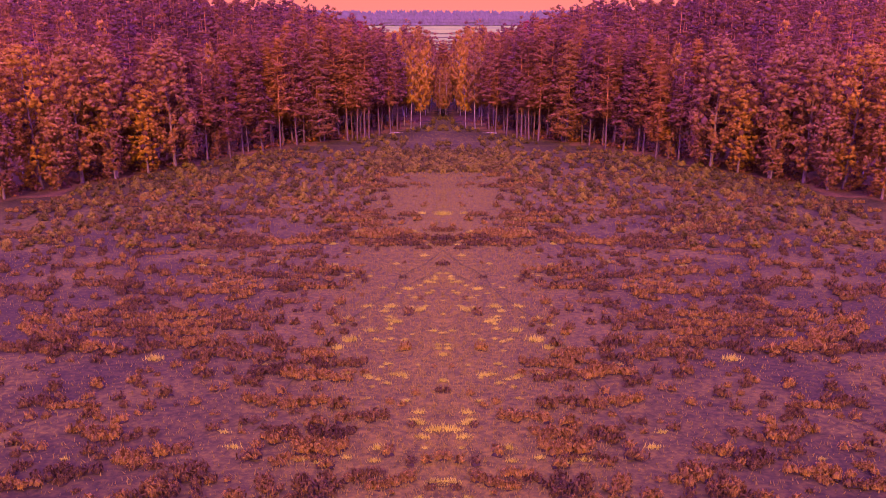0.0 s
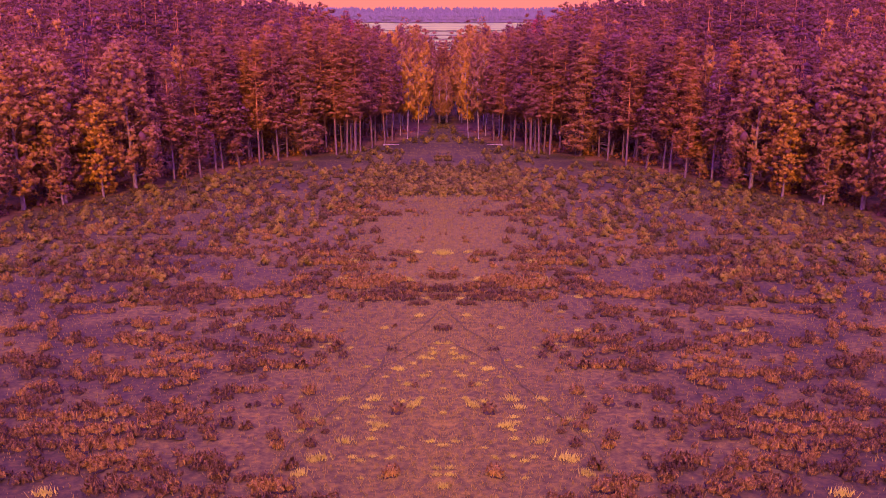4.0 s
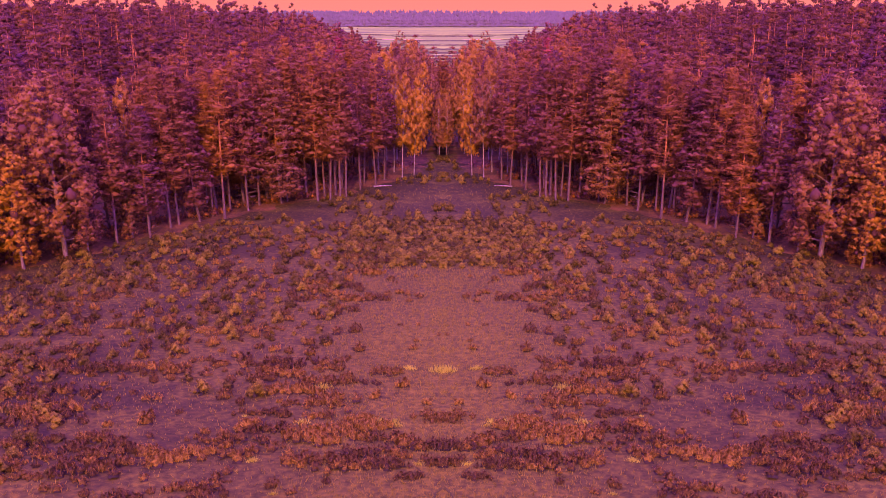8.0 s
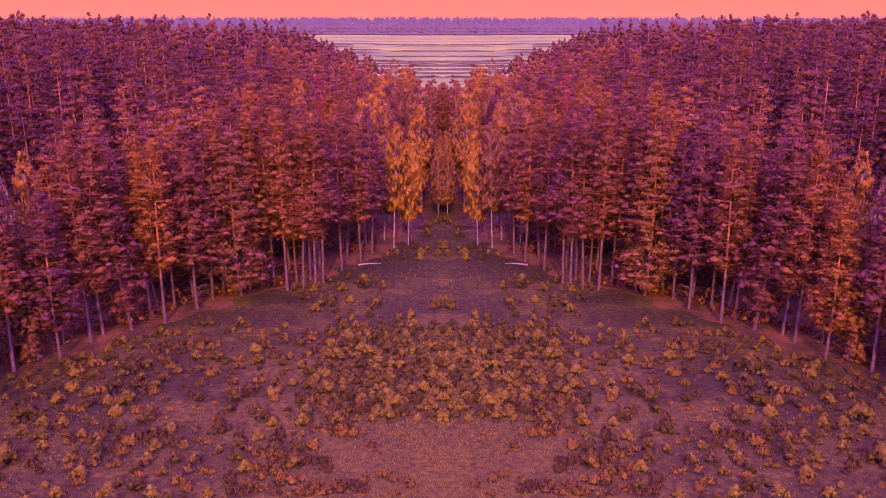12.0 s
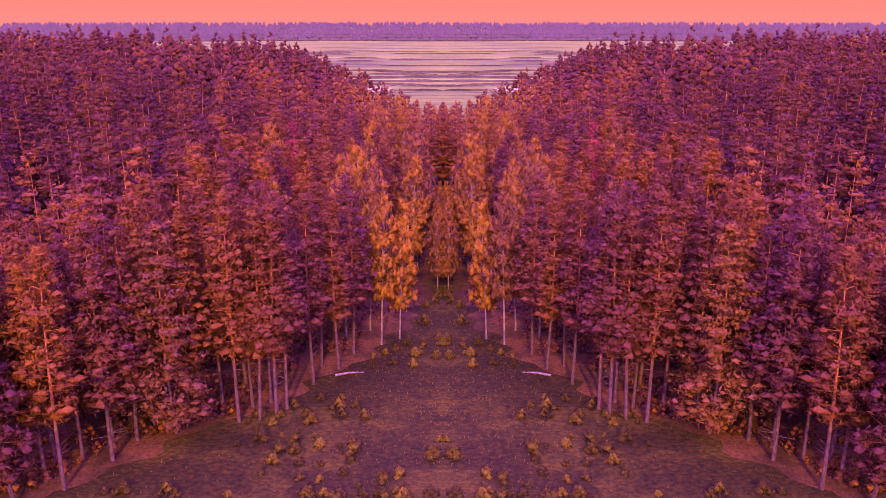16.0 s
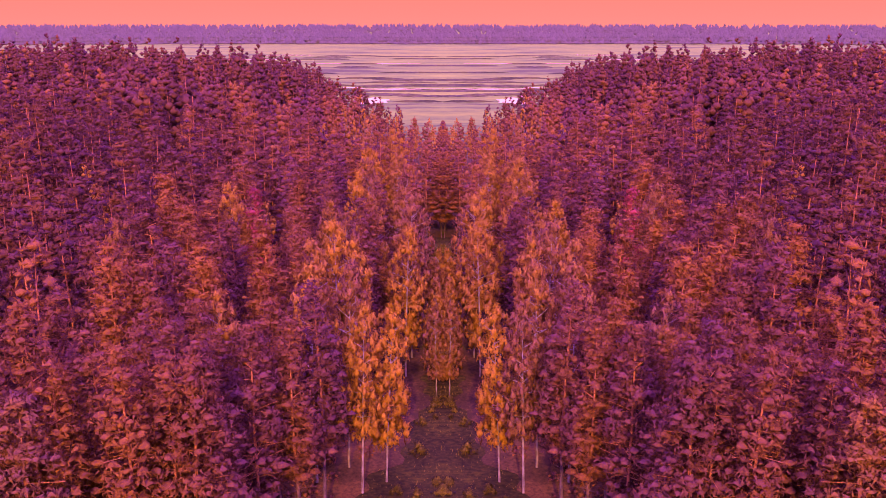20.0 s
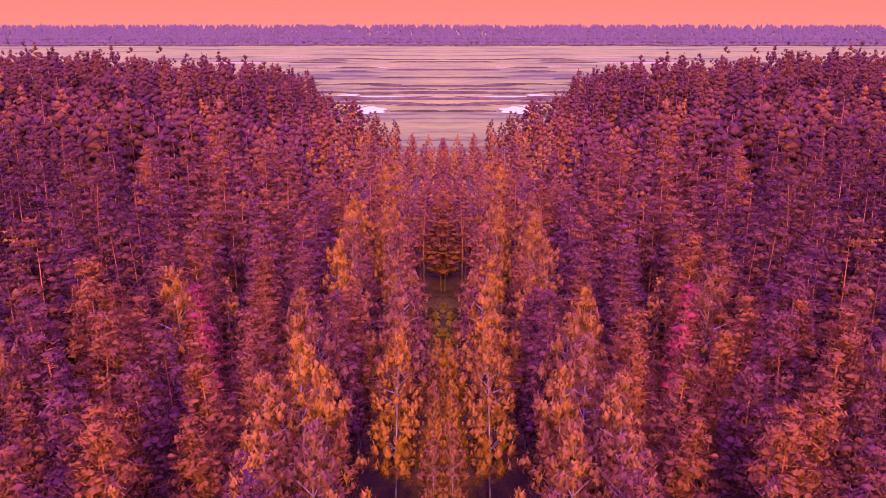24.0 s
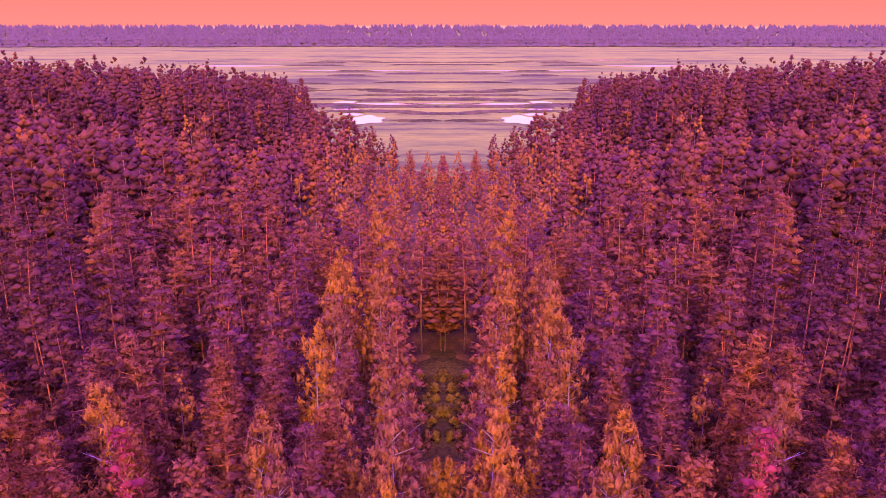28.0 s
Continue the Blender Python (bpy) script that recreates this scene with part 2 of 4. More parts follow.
def tube(points, radii, sides=6):
    """A tapered tube along a line of points, as triangles."""
    points, radii = np.asarray(points, float), np.asarray(radii, float)
    a = np.arange(sides) * 2 * np.pi / sides
    d = unit(points[-1] - points[0])
    s = unit(np.cross(d, [0.3, 1, 0.2]))
    c = np.cross(d, s)
    ring = np.cos(a)[:, None] * s + np.sin(a)[:, None] * c
    v, n = [], []
    for i in range(len(points) - 1):
        for j in range(sides):
            k = (j + 1) % sides
            p = [points[i] + radii[i] * ring[j], points[i] + radii[i] * ring[k], points[i + 1] + radii[i + 1] * ring[k], points[i + 1] + radii[i + 1] * ring[j]]
            q = [ring[j], ring[k], ring[k], ring[j]]
            for t in (0, 1, 2, 0, 2, 3):
                v.append(p[t])
                n.append(q[t])
    return np.array(v), np.array(n), np.full(len(v), 0.5)


def join(soups):
    return tuple(np.concatenate([s[k] for s in soups]) for k in range(3))


def soup_mesh(name, soup, mats, index=None, tone=None):
    v, n, leaf = soup
    me = bpy.data.meshes.new(name)
    k = len(v)
    me.vertices.add(k)
    me.vertices.foreach_set("co", v.astype(np.float32).ravel())
    me.loops.add(k)
    me.loops.foreach_set("vertex_index", np.arange(k, dtype=np.int32))
    me.polygons.add(k // 3)
    me.polygons.foreach_set("loop_start", np.arange(0, k, 3, dtype=np.int32))
    for m in mats:
        me.materials.append(m)
    if index is not None:
        me.polygons.foreach_set("material_index", index.astype(np.int32))
    me.attributes.new("leaf", "FLOAT", "POINT").data.foreach_set("value", leaf.astype(np.float32))
    if tone is not None:
        me.attributes.new("tone", "FLOAT", "POINT").data.foreach_set("value", tone.astype(np.float32))
    me.update(calc_edges=True)
    me.normals_split_custom_set_from_vertices(unit(n).astype(np.float32))
    return me


def part(name, mesh, parent, label=""):
    ob = new(name, mesh)
    ob.parent = parent
    return tagged(ob, label)


def sheet(name, xs, ys, zf, mats, pick=None):
    gx, gy = np.meshgrid(xs, ys)
    v = np.stack([gx, gy, zf(gx, gy)], -1).reshape(-1, 3)
    w, h = len(xs), len(ys)
    i = (np.arange(h - 1)[:, None] * w + np.arange(w - 1)).ravel()
    f = np.stack([i, i + 1, i + w + 1, i + w], 1)
    me = bpy.data.meshes.new(name)
    me.from_pydata(v.tolist(), [], f.tolist())
    for m in mats:
        me.materials.append(m)
    if pick is not None:
        c = v[f].mean(1)
        me.polygons.foreach_set("material_index", pick(c[:, 0], c[:, 1]).astype(np.int32))
    me.polygons.foreach_set("use_smooth", np.ones(len(f), bool))
    me.update()
    return new(name, me)


# ---- ground, marsh and water ----
near_x = np.arange(-72, 72.1, 1.5)
far_x = np.array([76, 82, 90, 100, 115, 135, 160, 200, 250, 320, 420, 560, 760, 1000, 1400, 2000, 3000, 4600])
xs = np.concatenate([-far_x[::-1], near_x, far_x])
ys = np.concatenate([[-3000, -1500, -700, -300, -150, -90], np.arange(-60, 340, 1.5), np.arange(340, 700, 10),
                     np.arange(700, 2300, 40), np.arange(2300, 4700, 120)])


def cover(x, y):
    wave = 22 * np.sin(x * 0.03) + 8 * np.sin(x * 0.11)
    below_trees = (y > 330) & (y < 860) & (np.abs(x) > np.interp(y, EDGE_Y, EDGE_X) + 5)
    return np.where(below_trees, 2, (y > 425 + 0.7 * wave) * 1)


tagged(sheet("ground", xs, ys, height, [MEADOW, MARSH, LITTER], cover), "heath and pale reed marsh running to the horizon", "ground", kind="structure")


def forest_floor(side):
    """Brown needle litter under the trees, with a wavering rim towards the heath."""
    rows, out = np.arange(60, 331, 1.0), [0, 0.8, 2, 4, 7, 11, 16, 22, 30, 40, 52, 66, 82, 100]
    v, f = [], []
    for y in rows:
        rim = max(0.4, float(edge(y)) + 1.1 * math.sin(y * 0.53) + 0.8 * math.sin(y * 1.31 + 1) - 0.8)
        for k, o in enumerate(out):
            v.append((side * (rim + o), y, float(height(rim + o, y)) + (0.09 if k else 0.02)))
    w = len(out)
    for i in range(len(rows) - 1):
        for k in range(w - 1):
            q = (i * w + k, i * w + k + 1, (i + 1) * w + k + 1, (i + 1) * w + k)
            f.append(q if side > 0 else q[::-1])
    me = bpy.data.meshes.new("forest_floor")
    me.from_pydata(v, [], f)
    me.materials.append(LITTER)
    me.polygons.foreach_set("use_smooth", np.ones(len(f), bool))
    tagged(new("forest_floor", me), "brown needle litter below the pines", "ground", kind="structure")


forest_floor(-1)
forest_floor(1)


def pond(cx, cy, rx, ry, seed, lobes=40):
    rng = np.random.default_rng(seed)
    ph, am = rng.uniform(0, 6.3, 5), rng.uniform(0.03, 0.13, 5)
    a = np.linspace(0, 2 * np.pi, lobes, endpoint=False)
    r = 1 + sum(am[k] * np.sin((k + 2) * a + ph[k]) for k in range(5))
    for side in (-1, 1):
        bm = bmesh.new()
        ring = [bm.verts.new((side * (cx + rx * r[i] * math.cos(a[i])), cy + ry * r[i] * math.sin(a[i]), -4.75)) for i in range(lobes)]
        bm.faces.new(ring)
        bm.normal_update()
        if bm.faces[:][0].normal.z < 0:
            bmesh.ops.reverse_faces(bm, faces=bm.faces[:])
        me = bpy.data.meshes.new("pond")
        bm.to_mesh(me)
        me.materials.append(WATER)
        tagged(new("pond", me), "still pale pond among marsh reeds", "pond", "marsh ponds", "structure")


for k, (cx, cy, rx, ry) in enumerate([(44, 600, 11, 17), (60, 648, 8, 12), (66, 690, 9, 9), (35, 684, 26, 4), (54, 626, 6, 6), (30, 640, 8, 3),
                                      (86, 1006, 58, 7), (234, 1084, 47, 14), (206, 1200, 31, 8), (16, 686, 14, 2.4)]):
    pond(cx, cy, rx, ry, 40 + k)


def reed_bed(cx, cy, rx, ry, seed):
    """A low dark belt of reeds: a domed strip with a ragged rim, and its twin across the axis."""
    rng = np.random.default_rng(seed)
    ph, am = rng.uniform(0, 6.3, 6), rng.uniform(0.04, 0.2, 6)
    a = np.linspace(0, 2 * np.pi, 36, endpoint=False)
    r = 1 + sum(am[k] * np.sin((k + 2) * a + ph[k]) for k in range(6))
    for side in (-1, 1):
        v = [(side * cx, cy, -3.9)]
        for f, z in ((0.6, -4.0), (1.0, -4.9)):
            v += [(side * (cx + rx * f * r[i] * math.cos(a[i])), cy + ry * f * r[i] * math.sin(a[i]), z + 0.25 * math.sin(i * 2.7)) for i in range(36)]
        f = [(0, 1 + i, 1 + (i + 1) % 36) for i in range(36)] + [(1 + i, 37 + i, 37 + (i + 1) % 36, 1 + (i + 1) % 36) for i in range(36)]
        if side < 0:
            f = [q[::-1] for q in f]
        me = bpy.data.meshes.new("reed_bed")
        me.from_pydata(v, [], f)
        me.materials.append(REEDS)
        tagged(new("reed_bed", me), "dark belt of reeds in the pale marsh", "reeds", "reed beds")


for k, bed in enumerate([(47, 641, 26, 4), (22, 666, 31, 4), (72, 672, 20, 5), (9, 628, 17, 3), (58, 575, 12, 4), (31, 710, 39, 4)]):
    reed_bed(*bed, 340 + k)
rb = np.random.default_rng(91)
for k in range(30):
    cy = 560 + 257 * rb.random() if k < 20 else 830 + 430 * rb.random()
    reed_bed(rb.uniform(0, 0.2 * (cy - 129)), cy, rb.uniform(8, 27) * (cy / 630), rb.uniform(1.5, 4.3), 300 + k)


# ---- tree builders: each gives trunk, branches and crown as triangle clouds ----
def crown_cloud(rng, clusters, per, spread, size, droop=1.0, detail=8, core=0.74, slim_by=0.42):
    """Sprays of leaves or needles round a small dense inside: clusters is a list of (centre, outward normal, scale)."""
    c = np.array([q[0] for q in clusters])
    o = np.array([q[1] for q in clusters])
    s = np.array([q[2] for q in clusters])
    inner = puffs(rng, c, o, s[:, None] * np.array(spread) * core, detail)
    c, o, s = np.repeat(c, per, 0), np.repeat(o, per, 0), np.repeat(s, per)
    d = unit(rng.normal(size=c.shape)) * rng.uniform(0.6, 1.25, (len(c), 1))
    n = unit(0.45 * d + 0.8 * o + np.array([0, 0, 0.2]))
    return join([inner, leaves(rng, c + d * np.array(spread) * s[:, None], n, size * s ** 0.5, droop, slim_by)])


def shell(rng, axis, profile, lump, tiers, pads, per, pad, size, droop, up, dense=0.62):
    """A crown: pads of small sprays, each with a dense heart, all through a lumpy round body. axis(f) gives a point, profile(f) the radius, f from foot to tip."""
    ph = rng.uniform(0, 6.3, 8)

    def radius(f, a):
        wave = np.sin(2 * a + 5 * f + ph[0]) + np.sin(3 * a - 9 * f + ph[1]) + 0.8 * np.sin(5 * a + 17 * f + ph[2]) + 0.7 * np.sin(4 * a - 26 * f + ph[3]) + 0.6 * np.sin(7 * a + 33 * f + ph[4])
        step = (tiers * f + 0.25 * np.sin(a * 2 + ph[5]) + 0.2 * np.sin(a * 3 + ph[6])) % 1
        return profile(f) * (1 + lump * 0.5 * wave + 0.3 * (0.5 - step) * (tiers > 0))

    def spot(f, a, out=1.0):
        r = radius(f, a) * out
        c = axis(f)
        sag = -droop * r * 0.12
        return np.stack([c[..., 0] + r * np.cos(a), c[..., 1] + r * np.sin(a), c[..., 2] + sag], -1)

    def facing(f, a):
        e = 0.012
        p, q = spot(f + e, a) - spot(f - e, a), spot(f, a + 0.12) - spot(f, a - 0.12)
        g = unit(np.cross(q, p))
        return unit(0.55 * g + unit(np.stack([np.cos(a), np.sin(a), up + 0.5 * f], -1)))

    # more pads where the crown is wide
    tf = rng.uniform(0, 1, pads * 3)
    w = profile(tf)
    tf = tf[rng.random(pads * 3) < 0.5 + 0.5 * w / w.max()][:pads]
    ta = rng.uniform(0, 2 * np.pi, len(tf))
    c = spot(tf, ta, np.sqrt(rng.uniform(0.1, 1.12, len(tf))))
    n = facing(np.clip(tf, 0.02, 0.98), ta)
    big = (rng.uniform(0.7, 1.3, len(tf)) * (1.1 - 0.5 * tf))[:, None] * np.array(pad)
    tone0 = rng.uniform(0, 0.5, len(tf))
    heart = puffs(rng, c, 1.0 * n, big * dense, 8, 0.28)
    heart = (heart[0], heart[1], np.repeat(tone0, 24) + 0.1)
    c, n, big, tone = np.repeat(c, per, 0), np.repeat(n, per, 0), np.repeat(big, per, 0), np.repeat(tone0, per)
    d = unit(rng.normal(size=c.shape)) * rng.uniform(0.6, 1.2, (len(c), 1))
    v, m, leaf = leaves(rng, c + d * big, unit(0.8 * n + 0.75 * d * np.array([0.7, 0.7, 1.2])), size * rng.uniform(0.6, 1.3, len(c)), 0.6 + 0.4 * droop, 0.27)
    return join([heart, (v, m, 0.5 * leaf + np.repeat(tone, 3))])


def pine_soups(seed, h=23.0, bare=0.3, width=3.4, pads=240, per=24, pad=(1.0, 1.0, 0.56), size=0.27, sides=7, thin=True, lump=0.17):
    rng = np.random.default_rng(seed)
    bend = rng.normal(0, 0.35, (2, 2))
    zz = np.linspace(0, 1, 6)
    px = bend[0, 0] * np.sin(zz * 3.1) + bend[0, 1] * zz
    py = bend[1, 0] * np.sin(zz * 3.1) + bend[1, 1] * zz
    line = np.stack([px, py, zz * h * 0.97 - 0.3], 1)
    trunk = tube(line, 0.0078 * h * np.array([1.25, 0.95, 0.8, 0.62, 0.4, 0.08]), sides)
    at = lambda z: np.stack([np.interp(z / h, zz, px), np.interp(z / h, zz, py), z], -1)
    axis = lambda f: at(h * (bare + (1 - bare) * np.asarray(f, float)))
    blunt = rng.uniform(0.5, 0.75)
    profile = lambda f: width * np.minimum(0.35 + 3.2 * np.clip(f, 0, 1), 1.0) * (1.04 - np.clip(f, 0, 1)) ** blunt
    crown = shell(rng, axis, profile, lump, rng.integers(6, 9) * (1 - bare) / 0.7, pads, per, pad, size, 1.0, 0.35, 0.52 if size < 0.3 else 0.62 if size < 0.4 else 0.8)
    limbs = []
    if thin:
        # boughs that stand out of the crown, and dead ones below it
        for i in range(44):
            f = rng.uniform(-0.25, 0.9)
            c, a = axis(max(f, -bare)), rng.uniform(0, 6.3)
            reach = float(profile(f)) * rng.uniform(0.8, 1.15) if f > 0 else rng.uniform(0.5, 2.0)
            limbs.append(tube([c - [0, 0, 0.3], c + [reach * math.cos(a), reach * math.sin(a), 0.06 * reach]], [0.06, 0.02], 3))
    return trunk, join(limbs) if limbs else None, crown


def birch_soups(seed, h=19.0, bare=0.3, width=2.6, pads=170, per=18, pad=(0.45, 0.45, 0.8), size=0.25, sides=6, thin=True):
    rng = np.random.default_rng(seed)
    lean = rng.normal(0, 0.6, 2)
    zz = np.linspace(0, 1, 6)
    line = np.stack([lean[0] * zz ** 2, lean[1] * zz ** 2, zz * h * 0.95 - 0.3], 1)
    trunk = tube(line, 0.0056 * h * np.array([1.2, 1, 0.85, 0.6, 0.35, 0.06]), sides)
    at = lambda z: np.stack([lean[0] * (z / h) ** 2, lean[1] * (z / h) ** 2, z], -1)
    axis = lambda f: at(h * (bare + (1 - bare) * np.asarray(f, float)))
    profile = lambda f: width * np.sin(np.pi * (0.1 + 0.86 * np.clip(f, 0, 1))) ** 0.7 * (1.05 - 0.35 * np.clip(f, 0, 1))
    crown = shell(rng, axis, profile, 0.2, 0, pads, per, pad, size, 2.2, 0.2, 0.62 if size < 0.4 else 0.8)
    limbs = []
    if thin:
        for i in range(26):
            f, a = rng.uniform(0.05, 0.9), rng.uniform(0, 6.3)
            c, reach = axis(f), float(profile(f)) * rng.uniform(0.7, 1.08)
            limbs.append(tube([c - [0, 0, 0.9], c + [reach * math.cos(a), reach * math.sin(a), 0]], [0.045, 0.012], 3))
    return trunk, join(limbs) if limbs else None, crown


def oak_soups(seed, h=20.0, bare=0.05, width=4.0, lobes=17, pads=26, per=18, size=0.25, sides=7, thin=True, detail=20):
    """A broad crown of many rounded boughs, each a lumpy mass clothed in leaves."""
    rng = np.random.default_rng(seed)
    zz = np.linspace(0, 1, 5)
    lean = rng.normal(0, 0.5, 2)
    line = np.stack([lean[0] * zz, lean[1] * zz, zz * h * 0.85 - 0.3], 1)
    trunk = tube(line, 0.012 * h * np.array([1.3, 0.95, 0.75, 0.5, 0.1]), sides)
    limbs, c, r, o = [], [], [], []
    for i in range(lobes):
        f = (i + 0.5) / lobes
        z = h * (bare + 0.07 + (0.9 - bare) * f)
        wide = width * math.sin(math.pi * (0.2 + 0.66 * (1 - f))) ** 0.6
        a = i * 2.4 + rng.normal(0, 0.4)
        reach = wide * rng.uniform(0.35, 0.62) if i < lobes - 1 else 0.2
        out = np.array([math.cos(a), math.sin(a), 0])
        c.append(np.array([lean[0] * f, lean[1] * f, z]) + out * reach)
        r.append(wide * rng.uniform(0.4, 0.55))
        o.append(unit(out * (1.1 - 0.6 * f) + np.array([0, 0, 0.25 + 0.6 * f])))
        if thin:
            limbs.append(tube([[lean[0] * f * 0.7, lean[1] * f * 0.7, z * 0.8], c[-1] + out * r[-1] * 0.9], [0.1, 0.02], 3))
    c, r, o = np.array(c), np.array(r), np.array(o)
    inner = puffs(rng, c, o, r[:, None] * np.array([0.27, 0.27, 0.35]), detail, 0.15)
    c, r, o = np.repeat(c, pads, 0), np.repeat(r, pads), np.repeat(o, pads, 0)
    d = unit(rng.normal(size=c.shape) + 0.4 * o)
    c, n, tone = c + d * (r * np.sqrt(rng.uniform(0.2, 1.2, len(r))))[:, None] * np.array([1, 1, 1.15]), unit(0.6 * d + 0.7 * o), rng.uniform(0, 0.5, len(r))
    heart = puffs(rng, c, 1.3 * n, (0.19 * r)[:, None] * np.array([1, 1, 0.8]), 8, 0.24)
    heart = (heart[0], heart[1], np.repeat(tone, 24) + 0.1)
    c, n, r, tone = np.repeat(c, per, 0), np.repeat(n, per, 0), np.repeat(r, per), np.repeat(tone, per)
    d = unit(rng.normal(size=c.shape)) * rng.uniform(0.35, 1.2, (len(c), 1))
    v, m, leaf = leaves(rng, c + d * (0.3 * r)[:, None] * np.array([1, 1, 0.75]), unit(0.8 * n + 0.75 * d), size * rng.uniform(0.6, 1.3, len(c)), 1.0, 0.36)
    # lowest tone on the inner masses paints the shade within the crown
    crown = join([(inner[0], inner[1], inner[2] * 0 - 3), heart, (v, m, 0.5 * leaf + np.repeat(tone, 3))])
    return trunk, join(limbs) if limbs else None, crown


def tree_thing(name, soups, bark_mat, leaf_mat, label, group):
    root = new(name)
    part("trunk", soup_mesh("trunk", soups[0], [bark_mat]), root)
    if soups[1] is not None:
        tagged(part("branching", soup_mesh("branching", soups[1], [bark_mat]), root), kind="stuff")
    part("crown", soup_mesh("crown", soups[2], [leaf_mat]), root)
    return tagged(root, label, "tree", group)


placed = set()


def put(template, x, y, scale=1.0, turn=0.0, lift=0.0, tall=1.0):
    """Stands a thing on the ground, and its mirror twin on the other side of the axis."""
    for side in (1, -1):
        lean = ((x * 12.9 + y * 7.83) % 1 - 0.5) * 0.07
        m = Matrix.Translation((side * x, y, float(height(x, y)) + lift)) @ Matrix.Diagonal((side * scale, scale, scale * tall, 1)) @ Matrix.Rotation(lean, 4, "Y") @ Matrix.Rotation(turn, 4, "Z")
        if template in placed:
            copy_thing(template, m @ Matrix.Diagonal((*template.scale, 1)).inverted())
        else:
            placed.add(template)
            template.matrix_basis = m


G_PINE, G_BIRCH, G_OAK = "pines of the wood", "birches along the clearing", "broadleaf trees at the wood's edge"
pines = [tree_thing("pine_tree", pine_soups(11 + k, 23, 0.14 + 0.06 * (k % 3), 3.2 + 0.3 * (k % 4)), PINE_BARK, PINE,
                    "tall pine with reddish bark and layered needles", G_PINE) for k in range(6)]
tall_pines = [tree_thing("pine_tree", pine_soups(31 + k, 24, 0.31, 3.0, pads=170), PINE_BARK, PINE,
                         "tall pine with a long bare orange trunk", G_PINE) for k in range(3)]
bushy_pine = tree_thing("pine_tree", pine_soups(41, 21, 0.08, 5.4, pads=380, pad=(0.85, 0.85, 0.42), lump=0.26), PINE_BARK, OAK, "bushy pine leafed almost to the ground", G_PINE)
birches = [tree_thing("birch_tree", birch_soups(51 + k, 19, 0.24 + 0.05 * (k % 3)), BIRCH_BARK, BIRCH,
                      "slender birch with white trunk and golden leaves", G_BIRCH) for k in range(4)]
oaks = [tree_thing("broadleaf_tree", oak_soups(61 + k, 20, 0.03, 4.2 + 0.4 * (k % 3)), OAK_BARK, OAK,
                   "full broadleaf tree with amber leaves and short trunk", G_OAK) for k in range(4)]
dead_pine = tree_thing("dead_pine", pine_soups(71, 23, 0.5, 1.2, 34, lump=0.4), PINE_BARK, RUST, "dead pine with rust-red needles", "dead trees")
pale_tree = tree_thing("pale_birch", birch_soups(73, 20, 0.62, 1.5, pads=34), OAK_BARK, PALE, "thin tree with a pale ragged top", "pale trees")

# trees that stand out along the edge of the wood
KEY = []


def key(template, x, y, h, base, turn=0.0):
    KEY.append((x, y))
    put(template, -x, y, h / base, turn)


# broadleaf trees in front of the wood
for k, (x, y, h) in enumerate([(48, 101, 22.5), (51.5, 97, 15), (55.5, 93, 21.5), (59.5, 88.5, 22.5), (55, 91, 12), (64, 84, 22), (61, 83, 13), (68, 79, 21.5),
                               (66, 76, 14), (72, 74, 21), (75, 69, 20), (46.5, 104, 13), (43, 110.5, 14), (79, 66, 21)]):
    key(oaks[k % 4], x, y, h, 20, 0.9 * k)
key(pale_tree, 45, 113, 19.5, 20)
# the pines behind them, the leaning one and the bushy one
for k, (x, y, h) in enumerate([(42, 114.5, 21), (40.5, 110.5, 18), (38.5, 117, 22.5), (36, 119, 22), (35, 125, 24), (47, 113, 22), (50.5, 110, 22), (54, 107, 23), (58, 104, 23), (62, 98, 24), (39.5, 122, 24), (30.5, 126, 22.5), (32, 130, 24)]):
    key(pines[k % 6], x, y, h, 23, 1.7 * k)
key(tall_pines[0], 33, 121.5, 22, 24, 2)
key(bushy_pine, 26.3, 131.5, 21.5, 21)
for k, (x, y, h) in enumerate([(20.8, 134.2, 24), (18.8, 134.8, 23), (17.2, 135.6, 23.5), (16.4, 136.8, 22.5), (18.4, 138.5, 24), (23, 136.5, 24), (14.6, 143.5, 22), (12.2, 147.5, 21)]):
    key(tall_pines[k % 3], x, y, h, 24, 1.3 * k)
key(birches[2], 7.8, 155.5, 19.5, 19)
key(birches[3], 5.6, 157.5, 18.5, 19, 2)
key(birches[0], 9.6, 160, 22, 19, 1)
key(birches[1], 12.4, 157, 22.5, 19, 4)
key(dead_pine, 21.5, 180, 25.5, 23)

# a row of slender pines with bare trunks along the rim of the wood
rng = np.random.default_rng(83)
for k, y in enumerate(np.arange(104, 155, 3.7)):
    x = float(edge(y)) + rng.uniform(0.6, 4.5)
    if min(math.dist((x, y), q) for q in KEY) > 1.7:
        key(tall_pines[k % 3], x, float(y), rng.uniform(19, 23), 24, rng.uniform(0, 6))

